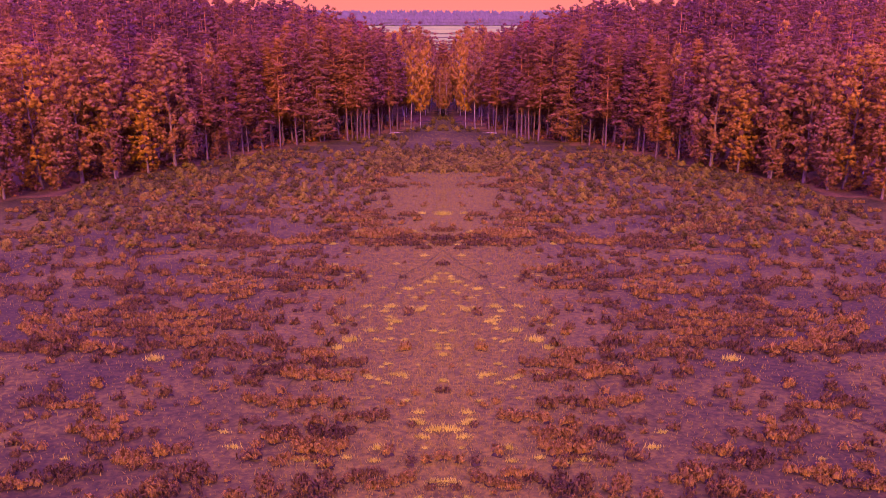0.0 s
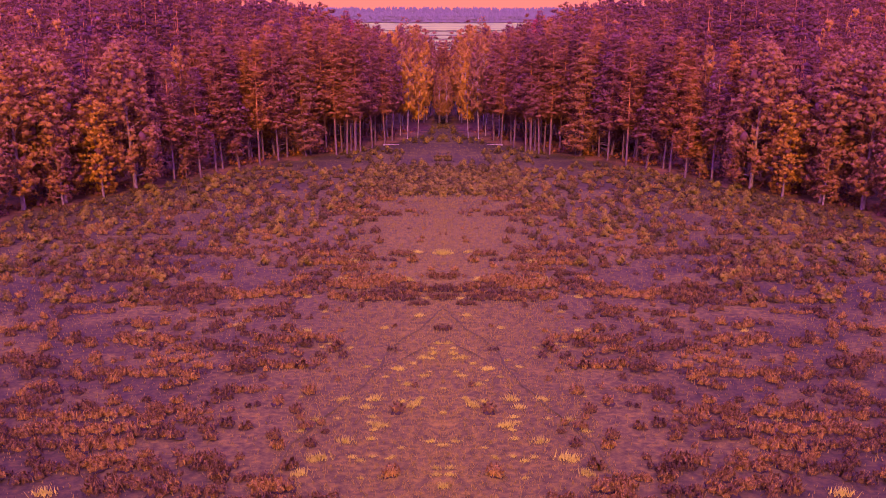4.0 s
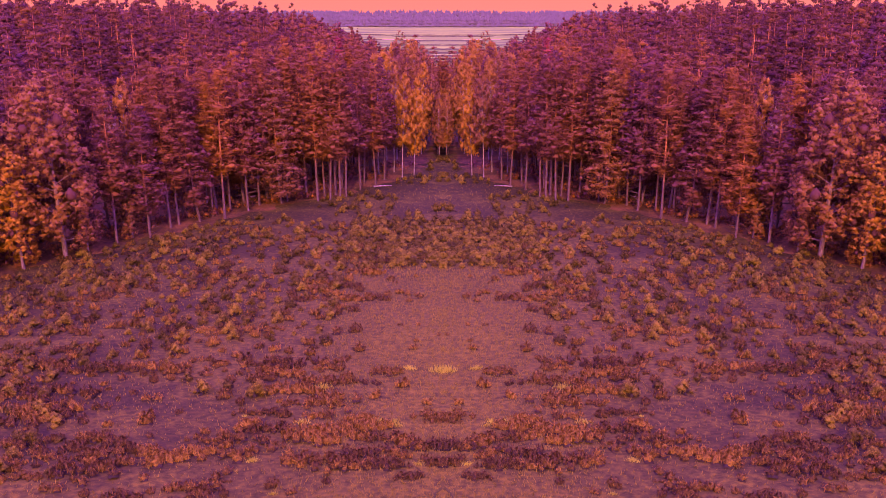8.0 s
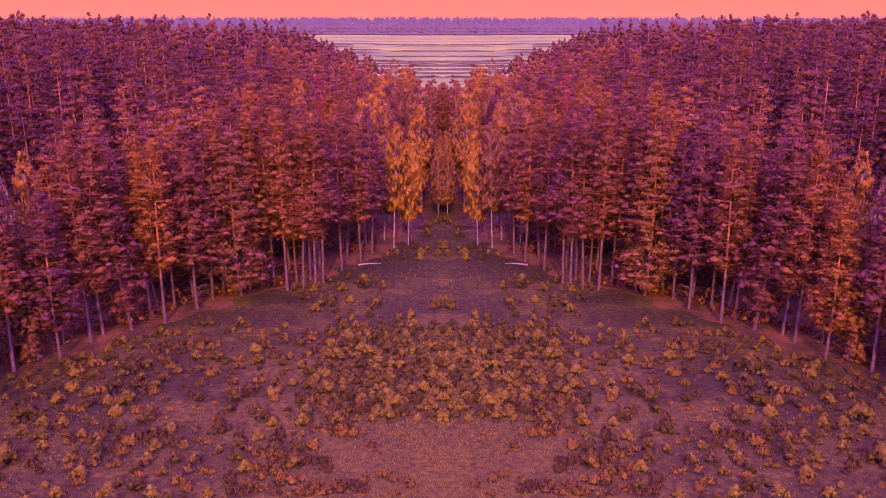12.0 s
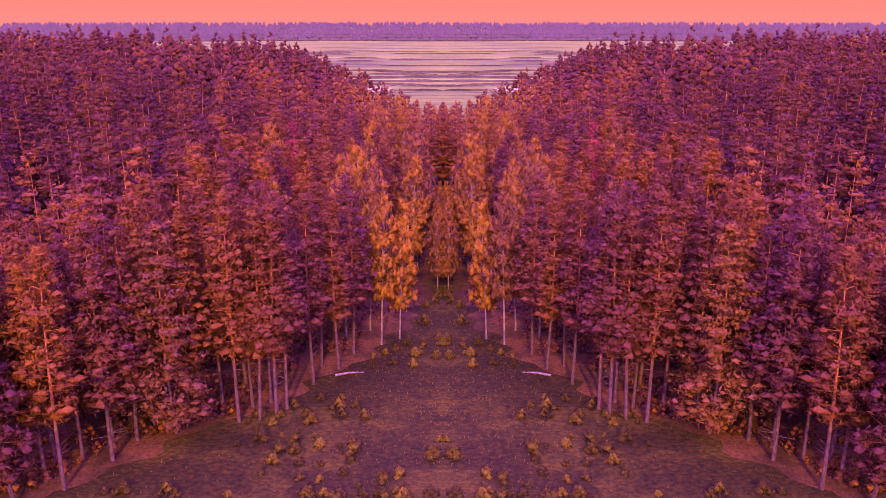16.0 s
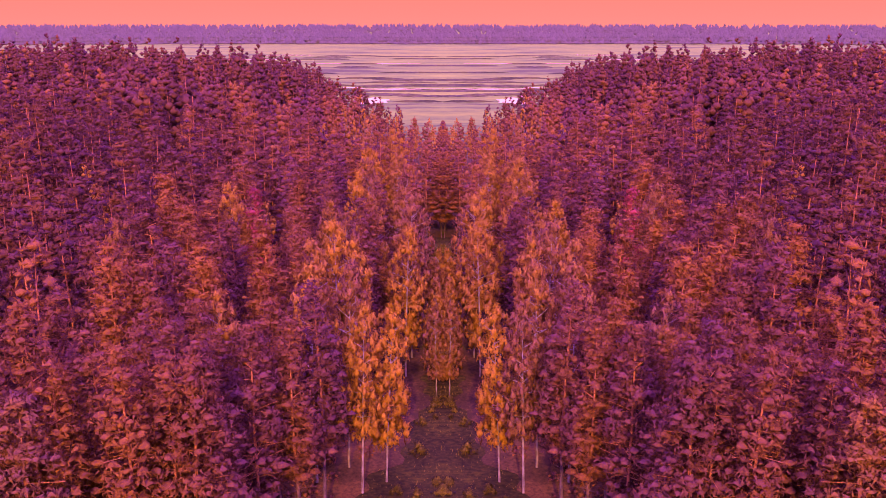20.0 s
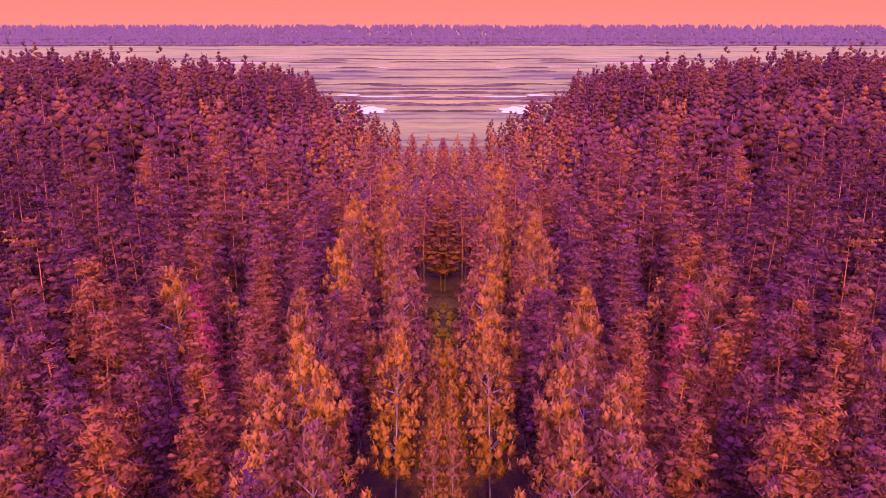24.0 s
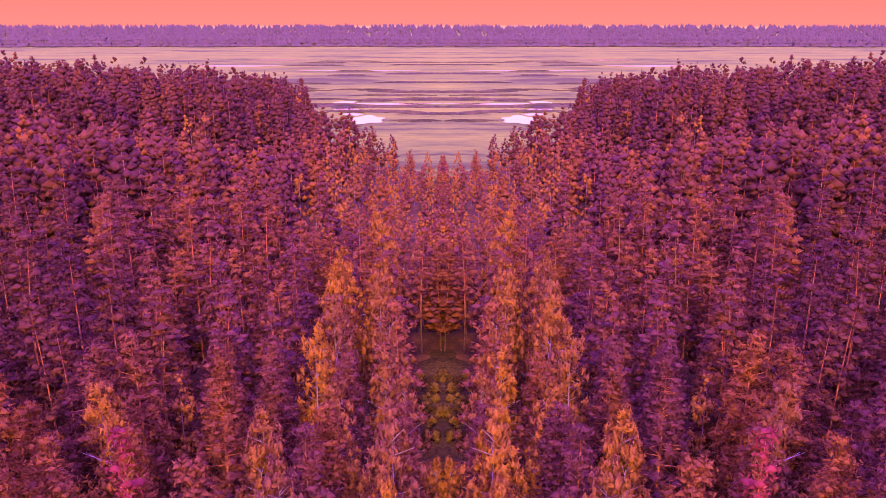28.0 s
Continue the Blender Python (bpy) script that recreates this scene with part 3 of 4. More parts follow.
# the rest of the wood on a jittered grid, mirrored
STANDING = np.array(KEY)
rng = np.random.default_rng(7)
spots = []
y = 66.0
while y < 880:
    gap = 6.1 if y < 250 else 6.1 + (y - 250) * 0.009
    reach = min(0.56 * (y + 10 - min(36, max(0, y - 270))) + 24, 560)
    x = float(edge(y)) + rng.uniform(0.5, 2.5)
    while x < reach:
        sx, sy = x + rng.uniform(-0.35, 0.35) * gap, y + rng.uniform(-0.38, 0.38) * gap
        hole = noise.noise(Vector((sx * 0.045, sy * 0.045, 5.0))) > (0.4 if sy < 250 else 0.3)
        if not (hole and sx > edge(sy) + 14) and sx > edge(sy) + 0.3 and np.min(np.hypot(STANDING[:, 0] - sx, STANDING[:, 1] - sy)) > 2.6 and math.dist((sx, sy), (20.5, 176)) > 3.5:
            spots.append((sx, sy, sx - float(edge(sy)), rng.random(), rng.random()))
        x += gap * (1.4 if x > 0.54 * (y - 50) + 14 else 1.0)
    y += gap * 0.9


def swell(x, y):
    """The canopy's height rises and falls over some tens of metres."""
    deep = float(smooth(6, 34, x - edge(y)))
    low = float((0.42 + 0.08 * smooth(360, 420, y)) * smooth(248, 290, y) * (1 - smooth(12, 46, x)) * (1 - smooth(445, 470, y)))
    low = max(low, 0.2 * float(smooth(310, 340, y) * (1 - smooth(385, 405, y)) * smooth(30, 50, x)))
    low = low - 0.08 * float(smooth(400, 425, y) * smooth(46, 60, x))
    return (0.98 + 0.09 * deep + (0.1 if y < 250 else 0.14) * noise.noise(Vector((x * 0.03, y * 0.03, 9.0)))) * (1 - low)


# low young trees that close the strip
for y in list(np.arange(176, 206, 3.6)) + list(np.arange(254, 432, 5.0)):
    spots.append((rng.uniform(0.1, 1.4), y + rng.uniform(-1.2, 1.2), 0.0, rng.random() * 0.4 if y < 300 else 0.5 + rng.random() * 0.49, rng.random() * 0.3))

thing_count = {"pine": 0, "birch": 0, "oak": 0}
rest = []
for sx, sy, depth, u, w in spots:
    if sy < 104 and depth < 9:
        kind = "oak"
    elif 252 < sy < 270 and sx < 10:
        kind = "pine"
    elif 146 < sy < 290 and depth < 13:
        kind = "birch" if u < (0.85 if depth < 7 else 0.55) else "pine"
    elif 290 <= sy < 440 and depth < 34:
        kind = "birch" if u < 0.75 else "pine"
    else:
        kind = "birch" if u < 0.05 else "pine"
    near = (depth < 11 and sy < 150) or (140 <= sy < 205 and sx < 36) or (kind == "birch" and sy < 270 and depth < 14)
    if near and thing_count[kind] < 138:
        thing_count[kind] += 1
        turn = w * 6.3
        if kind == "pine":
            t = pines[int(u * 600) % 6] if u < 0.8 else tall_pines[int(u * 600) % 3]
            put(t, -sx, sy, (0.84 + 0.22 * w) * swell(sx, sy), turn)
        elif kind == "birch":
            put(birches[int(u * 400) % 4], -sx, sy, (1.0 + 0.25 * w) * ((0.64 if sy < 198 else 0.4) if depth <= 0 else 1.0), turn)
        else:
            put(oaks[int(u * 400) % 4], -sx, sy, 0.7 + 0.4 * w, turn)
    else:
        rest.append((sx, sy, kind, u, w))


def in_shaded_part(x, y):
    """Parts deep in the wood and on the ridge where pines take the shaded needle colour."""
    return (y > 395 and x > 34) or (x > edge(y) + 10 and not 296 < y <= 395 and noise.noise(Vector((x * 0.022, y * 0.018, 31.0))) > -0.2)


def wood(name, trees, levels_of, label, needles=PINE):
    """Many trees that nobody could count, joined: levels_of gives the cloud of one tree by kind and number."""
    vs, ns, ix, tn, lf = [], [], [], [], []
    for sx, sy, kind, u, w in trees:
        trunk, crown = levels_of(kind, int(u * 997))
        v, n = np.concatenate([trunk[0], crown[0]]), np.concatenate([trunk[1], crown[1]])
        mi = np.concatenate([np.full(len(trunk[0]) // 3, {"pine": 0, "birch": 1, "oak": 0}[kind]), np.full(len(crown[0]) // 3, {"pine": 5 if in_shaded_part(sx, sy) else 2, "birch": 3, "oak": 4}[kind])])
        a, s = w * 6.3, ((0.84 + 0.22 * w) if sy < 520 else (0.66 + 0.2 * w)) * swell(sx, sy)
        c, d = math.cos(a), math.sin(a)
        rot = np.array([[c, -d, 0], [d, c, 0], [0, 0, 1]])
        v = (v @ rot.T) * np.array([s, s, s * (0.9 + 0.22 * ((u * 37) % 1))])
        n = n @ rot.T
        z = float(height(sx, sy))
        for side in (-1, 1):
            q = v * [side, 1, 1] + [side * sx, sy, z]
            r = n * [side, 1, 1]
            if side < 0:
                q, r = q.reshape(-1, 3, 3)[:, ::-1].reshape(-1, 3), r.reshape(-1, 3, 3)[:, ::-1].reshape(-1, 3)
            vs.append(q)
            ns.append(r)
            ix.append(mi)
            lf.append(np.concatenate([trunk[2], crown[2]]))
            tn.append(np.full(len(q), (u * 53 + w) % 1))
    me = soup_mesh(name, (np.concatenate(vs), np.concatenate(ns), np.concatenate(lf)), [PINE_BARK, BIRCH_BARK, needles, BIRCH, OAK, SHADED_PINE], np.concatenate(ix), np.concatenate(tn))
    return tagged(new(name, me), label, "forest", kind="stuff")


def slim(s, stem=True):
    """Trunk and crown alone; far off the trunk is a single tapered length."""
    if stem:
        return s[0], s[2]
    v = s[0][0].reshape(-1, 3)
    top = float(v[:, 2].max())
    return tube([[0, 0, 0], [0, 0, top * 0.9]], [0.2, 0.06], 3), s[2]


MID = {"pine": [slim(pine_soups(101 + k, 23, 0.2, 3.5 + 0.3 * (k % 3), 80, 11, (1.15, 1.15, 0.6), 0.38, 3, False)) for k in range(6)],
       "birch": [slim(birch_soups(111 + k, 21, 0.26, 2.8, 66, 8, (0.68, 0.68, 1.0), 0.32, 3, False)) for k in range(4)],
       "oak": [slim(oak_soups(121 + k, 17, 0.05, 4.2, 11, 8, 8, 0.4, 3, False, 8)) for k in range(3)]}
FAR = {"pine": [slim(pine_soups(131 + k, 23, 0.2, 3.5 + 0.3 * (k % 3), 44, 4, (1.4, 1.4, 1.15), 0.42, 3, False, 0.1), False) for k in range(6)],
       "birch": [slim(birch_soups(141 + k, 20, 0.2, 3.0, 28, 4, (1.15, 1.15, 1.3), 0.5, 3, False), False) for k in range(4)],
       "oak": [slim(oak_soups(151 + k, 17, 0.12, 4.2, 7, 4, 6, 0.8, 3, False, 8), False) for k in range(3)]}
VFAR = {"pine": [slim(pine_soups(161 + k, 23, 0.25, 3.4, 12, 2, (2.1, 2.1, 1.7), 0.9, 3, False), False) for k in range(5)],
        "birch": [slim(birch_soups(171 + k, 16, 0.3, 2.8, 10, 2, (1.7, 1.7, 1.8), 0.9, 3, False), False) for k in range(3)]}
VFAR["oak"] = VFAR["birch"]
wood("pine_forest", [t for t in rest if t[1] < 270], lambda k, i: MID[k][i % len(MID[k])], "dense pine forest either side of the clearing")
wood("mixed_forest", [t for t in rest if 270 <= t[1] < 525], lambda k, i: FAR[k][i % len(FAR[k])], "mixed pine and birch forest towards the marsh")
wood("marsh_edge_forest", [t for t in rest if t[1] >= 525], lambda k, i: VFAR[k][i % len(VFAR[k])], "dark forest at the edge of the marsh", SHADED_PINE)

# undergrowth below the outer rows of trees
rng = np.random.default_rng(29)
low = []
for i in range(420):
    uy = rng.uniform(70, 170)
    ux = float(edge(uy)) + abs(rng.normal(0, 12)) + 1.5
    low.append((ux, uy, rng.uniform(0.3, 0.8), rng.uniform(0, 6.3)))


def thicket_soup(seed):
    r = np.random.default_rng(seed)
    c = [(np.array([r.normal(0, 0.7), r.normal(0, 0.7), r.uniform(0.4, 1.6)]), unit(np.array([r.normal(), r.normal(), 1.0])), r.uniform(0.7, 1.2)) for _ in range(5)]
    return crown_cloud(r, c, 10, (0.8, 0.8, 0.7), 0.3, 1.0, 8, 0.55)


UNDER = [thicket_soup(401 + k) for k in range(5)]

# the woods beyond the marsh
rng = np.random.default_rng(17)
k = 7500
fx, fy = rng.uniform(-1900, 1900, k), 1640 + rng.uniform(0, 1, k) ** 2.2 * 860
fy = fy - 0.00005 * fx ** 2
fh = rng.uniform(14.3, 16.6, k)
fz = height(fx, fy)
low_mass = puffs(rng, np.stack([fx, fy, fz + fh * 0.4], 1), np.tile([0.0, -0.5, 0.3], (k, 1)), np.stack([fh * 0.4, fh * 0.4, fh * 0.5], 1), 8, 0.2)
top_mass = puffs(rng, np.stack([fx, fy, fz + fh * 0.75], 1), np.tile([0.0, -0.5, 0.3], (k, 1)), np.stack([fh * 0.2, fh * 0.2, fh * 0.32], 1), 8, 0.25)
qx = rng.uniform(-2000, 2000, 3000)
qy = 1640 - rng.uniform(-9, 24, 3000) - 0.00005 * qx ** 2
qh = rng.uniform(2.4, 6.2, 3000)
fringe = puffs(rng, np.stack([qx, qy, height(qx, qy) + qh * 0.4], 1), np.tile([0.0, -0.5, 0.3], (3000, 1)), np.stack([qh * 1.1, qh * 0.8, qh * 0.7], 1), 8, 0.2)
far_soup = join([low_mass, top_mass, fringe])
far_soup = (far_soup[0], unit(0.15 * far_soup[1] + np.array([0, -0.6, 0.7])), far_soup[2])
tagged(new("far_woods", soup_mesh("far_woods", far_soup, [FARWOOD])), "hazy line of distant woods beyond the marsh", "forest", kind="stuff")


# ---- heath plants ----
def juniper_soups(seed):
    rng = np.random.default_rng(seed)
    stems, clusters = [], []
    for i in range(rng.integers(10, 15)):
        a, f = rng.uniform(0, 6.3), rng.uniform(0.1, 1)
        out = np.array([math.cos(a), math.sin(a), 0]) * f * 0.75
        tip = out + np.array([0, 0, rng.uniform(0.6, 1.3) * (1.1 - 0.65 * f)])
        stems.append(tube([[out[0] * 0.2, out[1] * 0.2, -0.1], tip], [0.03, 0.01], 3))
        clusters.append((tip * 0.8, unit(out + np.array([0, 0, 0.7])), rng.uniform(0.8, 1.2)))
    # dark pads round the stems paint the shade under the bush
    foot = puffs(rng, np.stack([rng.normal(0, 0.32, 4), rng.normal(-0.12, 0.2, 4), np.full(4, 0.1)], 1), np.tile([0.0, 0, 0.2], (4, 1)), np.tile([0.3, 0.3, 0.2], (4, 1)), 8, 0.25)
    return join(stems[:4] + [foot]), crown_cloud(rng, clusters, 20, (0.38, 0.38, 0.36), 0.13, 1.5, 8, 0.8)


def juniper_thing(seed):
    stems, green = juniper_soups(seed)
    root = new("juniper_bush")
    tagged(part("stem", soup_mesh("stem", stems, [STEM_SHADE]), root), kind="stuff")
    part("foliage", soup_mesh("foliage", green, [JUNIPER]), root)
    return tagged(root, "low yellow-green juniper bush on the heath", "bush", "bushes on the heath")


def heather_soup(seed, length=1.0, per=34, lobes=0):
    """A low patch of rounded cushions, run together, with short twigs all over."""
    rng = np.random.default_rng(seed)
    lobes = lobes * 2 or int(rng.integers(11, 17))
    c = np.stack([rng.normal(0, 0.6, lobes) * length, rng.normal(0, 0.24, lobes), np.zeros(lobes)], 1)
    if lobes < 5:
        c *= 0.4
    r = rng.uniform(0.2, 0.38, lobes)
    c[:, 2] = 0.4 * r
    body = r[:, None] * np.array([1.05, 0.95, 1.1])
    inner = puffs(rng, c, np.tile([0.0, 0, 0.3], (lobes, 1)), body * 0.82, 8, 0.16)
    j = rng.integers(0, lobes, per * lobes)
    d = unit(rng.normal(size=(len(j), 3)))
    d[:, 2] = np.abs(d[:, 2]) + 0.12
    p = c[j] + d * body[j] * rng.uniform(0.75, 1.12, (len(j), 1))
    twigs = leaves(rng, p, unit(d + np.array([0, 0, 0.35])), 0.125, 1.9, 0.34)
    # dark pads at the foot of the cushions, in place of their shade
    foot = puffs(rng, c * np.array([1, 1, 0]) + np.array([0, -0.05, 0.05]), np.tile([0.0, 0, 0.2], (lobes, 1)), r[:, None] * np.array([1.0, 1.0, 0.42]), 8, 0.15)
    # old wood inside, this year's tips outside; shade and toplight painted in the tone
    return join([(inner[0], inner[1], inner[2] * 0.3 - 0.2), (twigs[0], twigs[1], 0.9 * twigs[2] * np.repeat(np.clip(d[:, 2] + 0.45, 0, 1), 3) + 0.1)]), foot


def heather_thing(seed, length):
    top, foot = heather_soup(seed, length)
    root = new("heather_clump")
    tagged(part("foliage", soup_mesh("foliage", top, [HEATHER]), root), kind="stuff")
    tagged(part("woody_base", soup_mesh("woody_base", foot, [STEM_SHADE]), root), kind="stuff")
    return tagged(root, "low brown heather clump on dry heath turf", "heather", "heather clumps")


def scatter(name, spots, soups, mat, label, category):
    """Plants past counting, joined into one mesh, mirrored about the axis."""
    vs, ns, tn, lf = [], [], [], []
    for i, (x, y, s, turn) in enumerate(spots):
        v, n, leaf = soups[i % len(soups)]
        c, d = math.cos(turn), math.sin(turn)
        rot = np.array([[c, -d, 0], [d, c, 0], [0, 0, 1]])
        v, n = (v @ rot.T) * s, n @ rot.T
        for side in (-1, 1):
            q, r = v * [side, 1, 1] + [side * x, y, float(height(x, y)) - 0.05], n * [side, 1, 1]
            if side < 0:
                q, r = q.reshape(-1, 3, 3)[:, ::-1].reshape(-1, 3), r.reshape(-1, 3, 3)[:, ::-1].reshape(-1, 3)
            vs.append(q)
            ns.append(r)
            lf.append(leaf)
            tn.append(np.full(len(q), (i * 0.618) % 1))
    tagged(new(name, soup_mesh(name, (np.concatenate(vs), np.concatenate(ns), np.concatenate(lf)), [mat], None, np.concatenate(tn))), label, category, kind="stuff")


scatter("undergrowth", low, UNDER, PINE, "thin undergrowth of saplings below the trees", "undergrowth")
junipers = [juniper_thing(201 + k) for k in range(6)]
heathers = [heather_thing(221 + k, 0.8 + 0.3 * (k % 4)) for k in range(8)]
rng = np.random.default_rng(23)


def spaced(tries, box, gap, keep, size, fixed=()):
    """Random spots in a box (x0, x1, y0, y1), no two nearer than a gap, kept with the chance that keep(x, y) gives."""
    out, cells = list(fixed), {}
    for i in range(tries):
        x, y = rng.uniform(box[0], box[1]), rng.uniform(box[2], box[3])
        if x > edge(max(y, 40)) - 1.5 or rng.random() > keep(x, y):
            continue
        c = (int(x // gap), int(y // gap))
        if any((c[0] + i2, c[1] + j2) in cells and math.dist(cells[(c[0] + i2, c[1] + j2)], (x, y)) < gap for i2 in (-1, 0, 1) for j2 in (-1, 0, 1)):
            continue
        cells[c] = (x, y)
        out.append((x, y, rng.uniform(*size)))
    return out


def heather_chance(x, y):
    d = noise.noise(Vector((x * 0.05, y * 0.12, 3.0))) + 0.8 * noise.noise(Vector((x * 0.13, y * 0.33, 8.0))) + 0.02
    if (x < 9 and 60 < y < 95) or (x < 7 and 2 < y < 48):
        d -= 0.5
    if y > 78 and x > 16:
        d -= 0.25
    if x > 13 and y < 74:
        d += 0.12
    return max(0, d - 0.33) * 14


def mat(x, y, long, deep):
    """A band of heather: evenly filled with clumps, ragged at the rim."""
    out = []
    for i in range(int(long * deep * 0.85)):
        a, r = rng.uniform(0, 6.3), math.sqrt(rng.random())
        if x + long * r * math.cos(a) > 0.3:
            out.append((x + long * r * math.cos(a), y + deep * r * math.sin(a), rng.uniform(0.7, 1.15)))
    return out


MATS = [(3.2, 51, 4.2, 1.0), (3.4, 58.5, 4.6, 0.8), (2.2, 0.2, 3.2, 1.6), (6.6, 8.2, 3.0, 1.1), (11, 5.5, 3, 1), (22, 27, 5, 2.2), (31, 31, 4, 1.6), (16, 14, 2.5, 0.9), (24, 0, 5, 1.4), (9.2, 70, 2.2, 0.8),
        (18, 48, 4, 1.2), (34, 20, 4, 1.5), (26, 42, 5, 1.4), (15, 32, 3, 0.9), (2.2, 76, 2.2, 0.5)]
heath = spaced(26000, (0, 62, -12, 104), 1.75, heather_chance, (0.7, 1.35), [q for m in MATS for q in mat(*m)])
heath.sort(key=lambda q: q[1])
for i, (hx, hy, s) in enumerate(heath[:150]):
    put(heathers[i % 8], -hx, hy, s, rng.normal(0, 0.3), -0.05)
rest_h = [(x, y, s, rng.normal(0, 0.3)) for x, y, s in heath[150:]]
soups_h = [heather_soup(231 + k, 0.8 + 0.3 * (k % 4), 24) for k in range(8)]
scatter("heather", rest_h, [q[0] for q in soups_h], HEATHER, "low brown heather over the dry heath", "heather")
scatter("heather_stems", rest_h, [q[1] for q in soups_h], STEM_SHADE, "dark pads that paint the shade below the heather", "heather")


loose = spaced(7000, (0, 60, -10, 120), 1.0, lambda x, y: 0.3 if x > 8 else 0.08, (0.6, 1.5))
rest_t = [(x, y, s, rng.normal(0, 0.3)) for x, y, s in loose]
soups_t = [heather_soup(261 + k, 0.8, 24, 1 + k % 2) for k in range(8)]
scatter("tussock_stems", rest_t, [q[1] for q in soups_t], STEM_SHADE, "dark pads that paint the shade below the tussocks", "heather")
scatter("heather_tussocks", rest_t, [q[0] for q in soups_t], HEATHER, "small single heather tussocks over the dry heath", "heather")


def bush_chance(x, y):
    d = noise.noise(Vector((x * 0.1, y * 0.1, 21.0))) * 0.9 + 0.4
    if y < 74 and x < 30:
        d -= 0.6
    if x < 11 and y < 98:
        d -= 0.9
    if x < 13 and 97 < y < 121:
        d += 0.9
    elif y > 121:
        d -= 0.34
    return max(0, d)


shrubs = spaced(14000, (0, 58, 50, 178), 1.6, bush_chance, (0.4, 1.1),
                [(8.5, 128, 1.3), (11, 137, 1.2), (1.0, 127, 1.1), (3.5, 152, 1.1), (15.5, 128, 0.9), (24, 121, 1.0), (38, 98, 1.5), (36, 90, 1.5), (32, 108, 1.2), (30, 101, 1.3), (2.6, 163, 1.2)])
shrubs += spaced(3000, (0, 13, 97, 121), 1.15, lambda x, y: 0.7 if abs(y - 109) < 13 - 0.6 * x else 0.15, (0.5, 1.0))
shrubs += [(4.2 * rng.random(), rng.uniform(223, 245), rng.uniform(0.6, 1.3)) for i in range(30)]
shrubs.sort(key=lambda q: abs(q[1] - 108) - 12 * q[2])
for i, (bx, by, s) in enumerate(shrubs[:150]):
    put(junipers[i % 6], -bx, by, s, rng.normal(0, 0.4))
rest_j = [(x, y, s, rng.normal(0, 0.4)) for x, y, s in shrubs[150:]]
soups_j = [juniper_soups(251 + k) for k in range(6)]
scatter("juniper_stems", rest_j, [q[0] for q in soups_j], STEM_SHADE, "dark woody stems of the juniper scrub, with painted shade pads", "bush")
scatter("juniper_scrub", rest_j, [q[1] for q in soups_j], JUNIPER, "low yellow-green juniper scrub over the heath", "bush")

# grass: short dry blades in drifts, and brighter tufts
gx, gy = 52 * rng.uniform(0, 1, 130000) ** 1.12, rng.uniform(-14, 180, 130000)
keep = (gx < edge(np.maximum(gy, 40)) + 2) & (rng.random(130000) < np.where(gx < 11, 1.0, 0.3) * np.where(gy > 100, 0.1, 1.0))
gx, gy = gx[keep], gy[keep]
gx, gy = np.concatenate([gx, -gx]), np.concatenate([gy, gy])


def blades(rng, x, y, tall, wide):
    """Upright blades of grass, one slender triangle each."""
    k = len(x)
    z, h = height(x, y), tall * rng.uniform(0.5, 1.3, k)
    w, a = wide * rng.uniform(0.6, 1.4, k), rng.normal(0, 0.7, k)
    foot = np.stack([x, y, z - 0.02], 1)
    across = np.stack([np.cos(a), np.sin(a), np.zeros(k)], 1) * w[:, None]
    tip = foot + np.stack([rng.normal(0, 0.35, k) * h, rng.normal(0, 0.35, k) * h, h], 1)
    tri = np.stack([foot - across, foot + across, tip], 1)
    n = unit(np.stack([np.sin(a), -np.cos(a), np.full(k, 0.7)], 1))
    return tri.reshape(-1, 3), np.repeat(n, 3, 0), np.repeat(rng.uniform(0, 1, k), 3)


tagged(new("heath_grass", soup_mesh("heath_grass", blades(rng, gx, gy, 0.26, 0.045), [GRASS])), "short dry golden grass over the heath", "grass", kind="stuff")


def tuft_thing(seed):
    rng = np.random.default_rng(seed)
    c = np.stack([rng.normal(0, 0.3, 70), rng.normal(0, 0.14, 70)], 1)
    v, n, leaf = blades(rng, c[:, 0], c[:, 1], 0.38, 0.035)
    v = v - np.array([0, 0, float(height(0, 0))])
    return tagged(new("grass_tuft", soup_mesh("grass_tuft", (v, n, leaf), [SEDGE])), "bright yellow-green grass tuft on the heath", "grass", "grass tufts", "stuff")


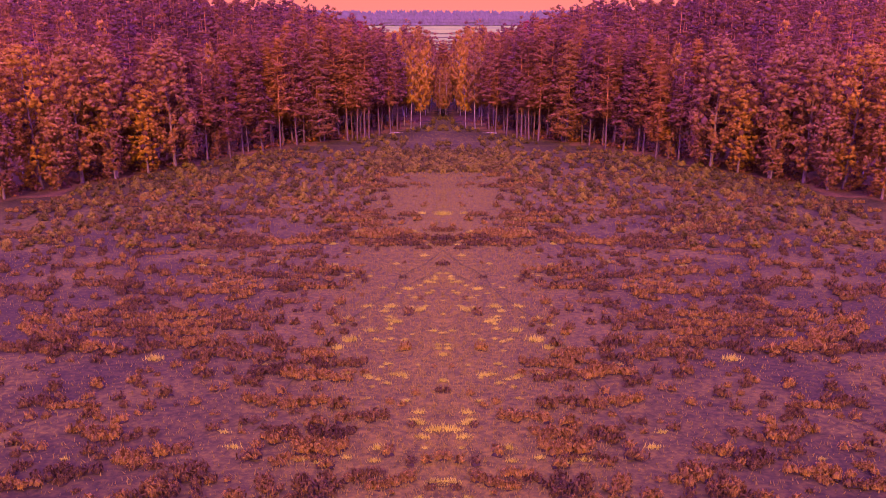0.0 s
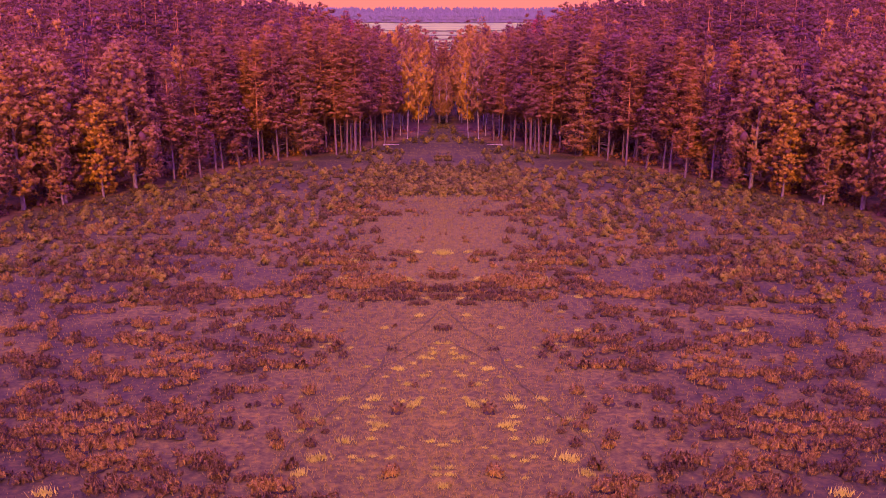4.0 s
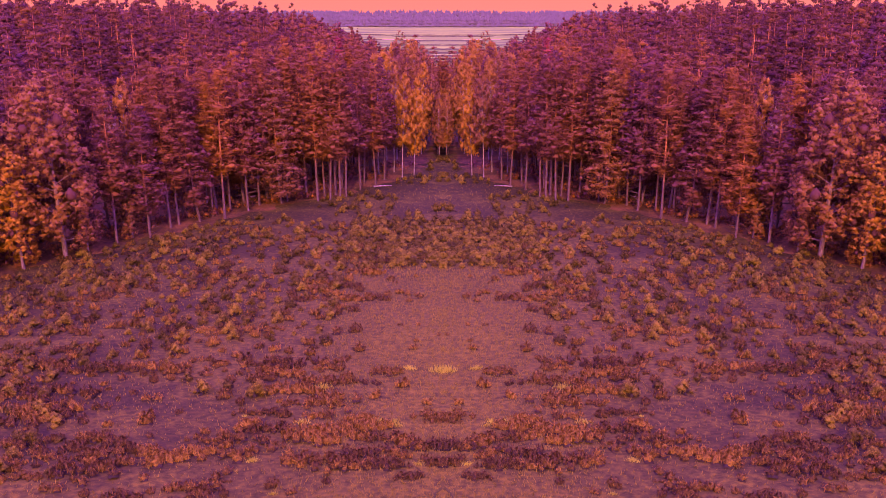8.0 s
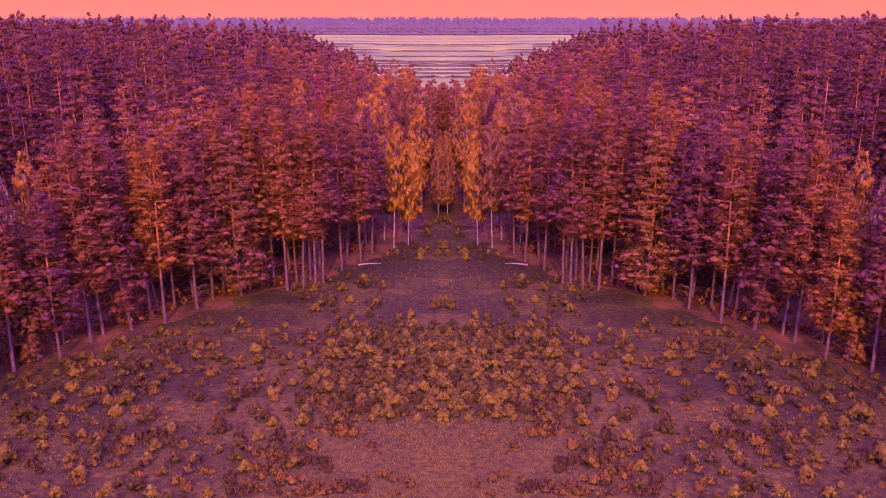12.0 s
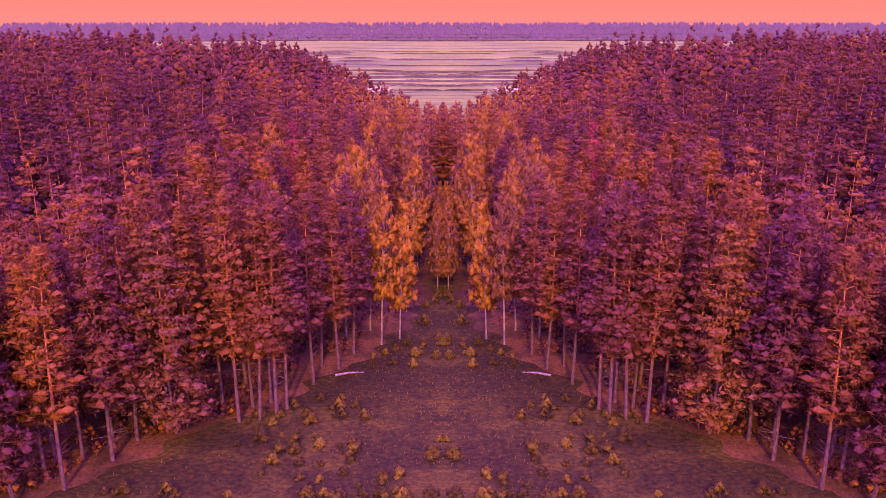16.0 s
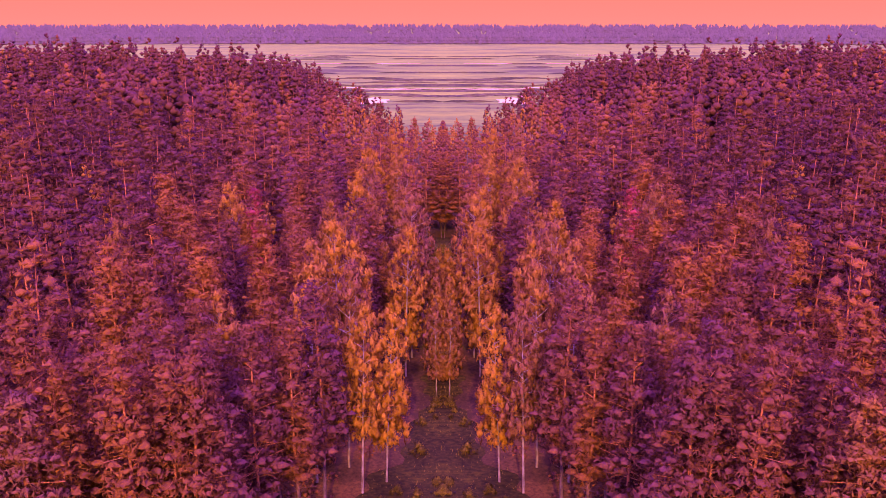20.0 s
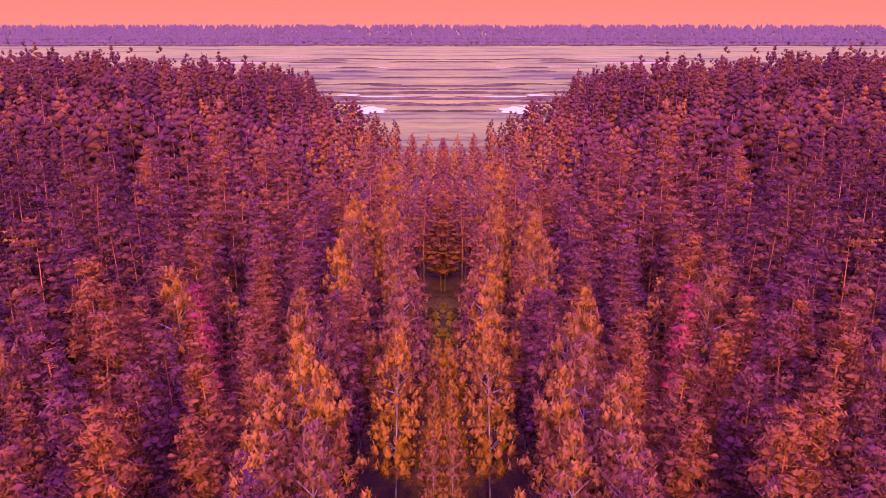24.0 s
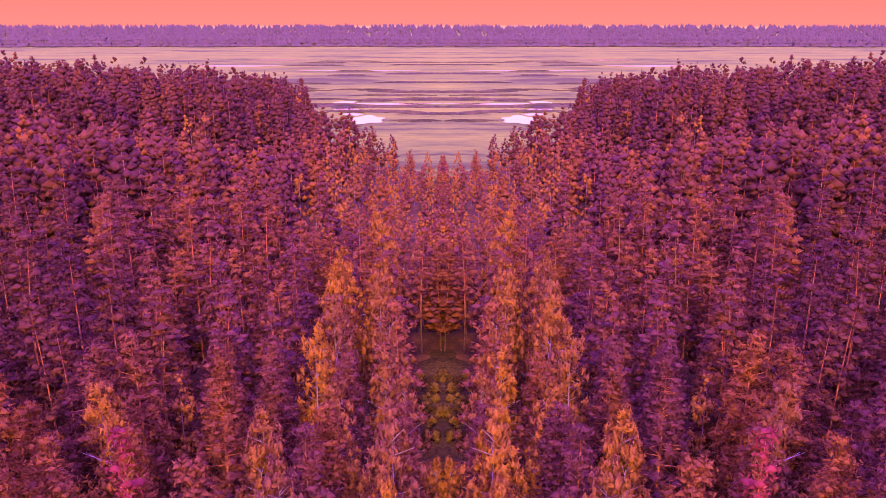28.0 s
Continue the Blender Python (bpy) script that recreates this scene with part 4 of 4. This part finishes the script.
tufts = [tuft_thing(241 + k) for k in range(4)]
spots_t = [(0.3, 67.5, 1.5), (3, 68, 0.9), (10.2, 64, 1.3), (2.2, 29, 1), (5, 30, 1), (4.5, 26, 1), (8, 22, 1.2), (9, 20, 1), (6.5, 24, 1), (24, 18, 1.2), (0.6, 6, 1.2)]
for i in range(60):
    spots_t.append((abs(rng.normal(0, 12)), rng.uniform(-8, 62), rng.uniform(0.4, 0.9)))
for i in range(50):
    spots_t.append((abs(rng.normal(0, 4.5)), rng.uniform(12, 42), rng.uniform(0.3, 0.65)))
for i, (tx, ty, s) in enumerate(spots_t):
    put(tufts[i % 4], -tx, ty, s, rng.uniform(-0.3, 0.3))


# trodden tracks that meet on the axis
def track(points, width):
    pts = np.array(points, float)
    t = np.linspace(0, len(pts) - 1, 40)
    px, py = np.interp(t, range(len(pts)), pts[:, 0]), np.interp(t, range(len(pts)), pts[:, 1])
    px = px + 0.12 * np.sin(t * 9)
    d = unit(np.stack([np.gradient(px), np.gradient(py)], 1))
    for side in (-1, 1):
        v, f = [], []
        for i in range(40):
            for k in (-1, 0, 1):
                x, y = px[i] - d[i, 1] * width * k * 0.5, py[i] + d[i, 0] * width * k * 0.5
                v.append((side * x, y, float(height(x, y)) + (0.05 if k else 0.08)))
        for i in range(39):
            for k in (0, 1):
                f.append((i * 3 + k, i * 3 + k + 1, i * 3 + k + 4, i * 3 + k + 3))
        me = bpy.data.meshes.new("track")
        me.from_pydata(v, [], f)
        me.materials.append(TRACK)
        tagged(new("track", me), "narrow trodden track across the dry heath", "track", "tracks", "structure")


track([(0.1, 49), (1.6, 45), (4.5, 40), (5.5, 34), (7.5, 29), (10, 24), (11.5, 16), (13, 6)], 0.2)
track([(0.1, 42), (3, 38), (6, 35)], 0.14)


# fallen bleached branch by the wood
def fallen_log(x, y, length, turn):
    pts = [[-0.5 * length, 0, 0.12], [0, 0.12, 0.2], [0.5 * length, 0, 0.14]]
    ob = new("fallen_log", soup_mesh("fallen_log", tube(pts, [0.16, 0.12, 0.05], 7), [LOG_BARK]))
    tagged(ob, "bleached fallen log lying on the heath", "log", "fallen logs")
    put(ob, -x, y, 1, turn)


fallen_log(10.8, 146, 3.4, 0.3)
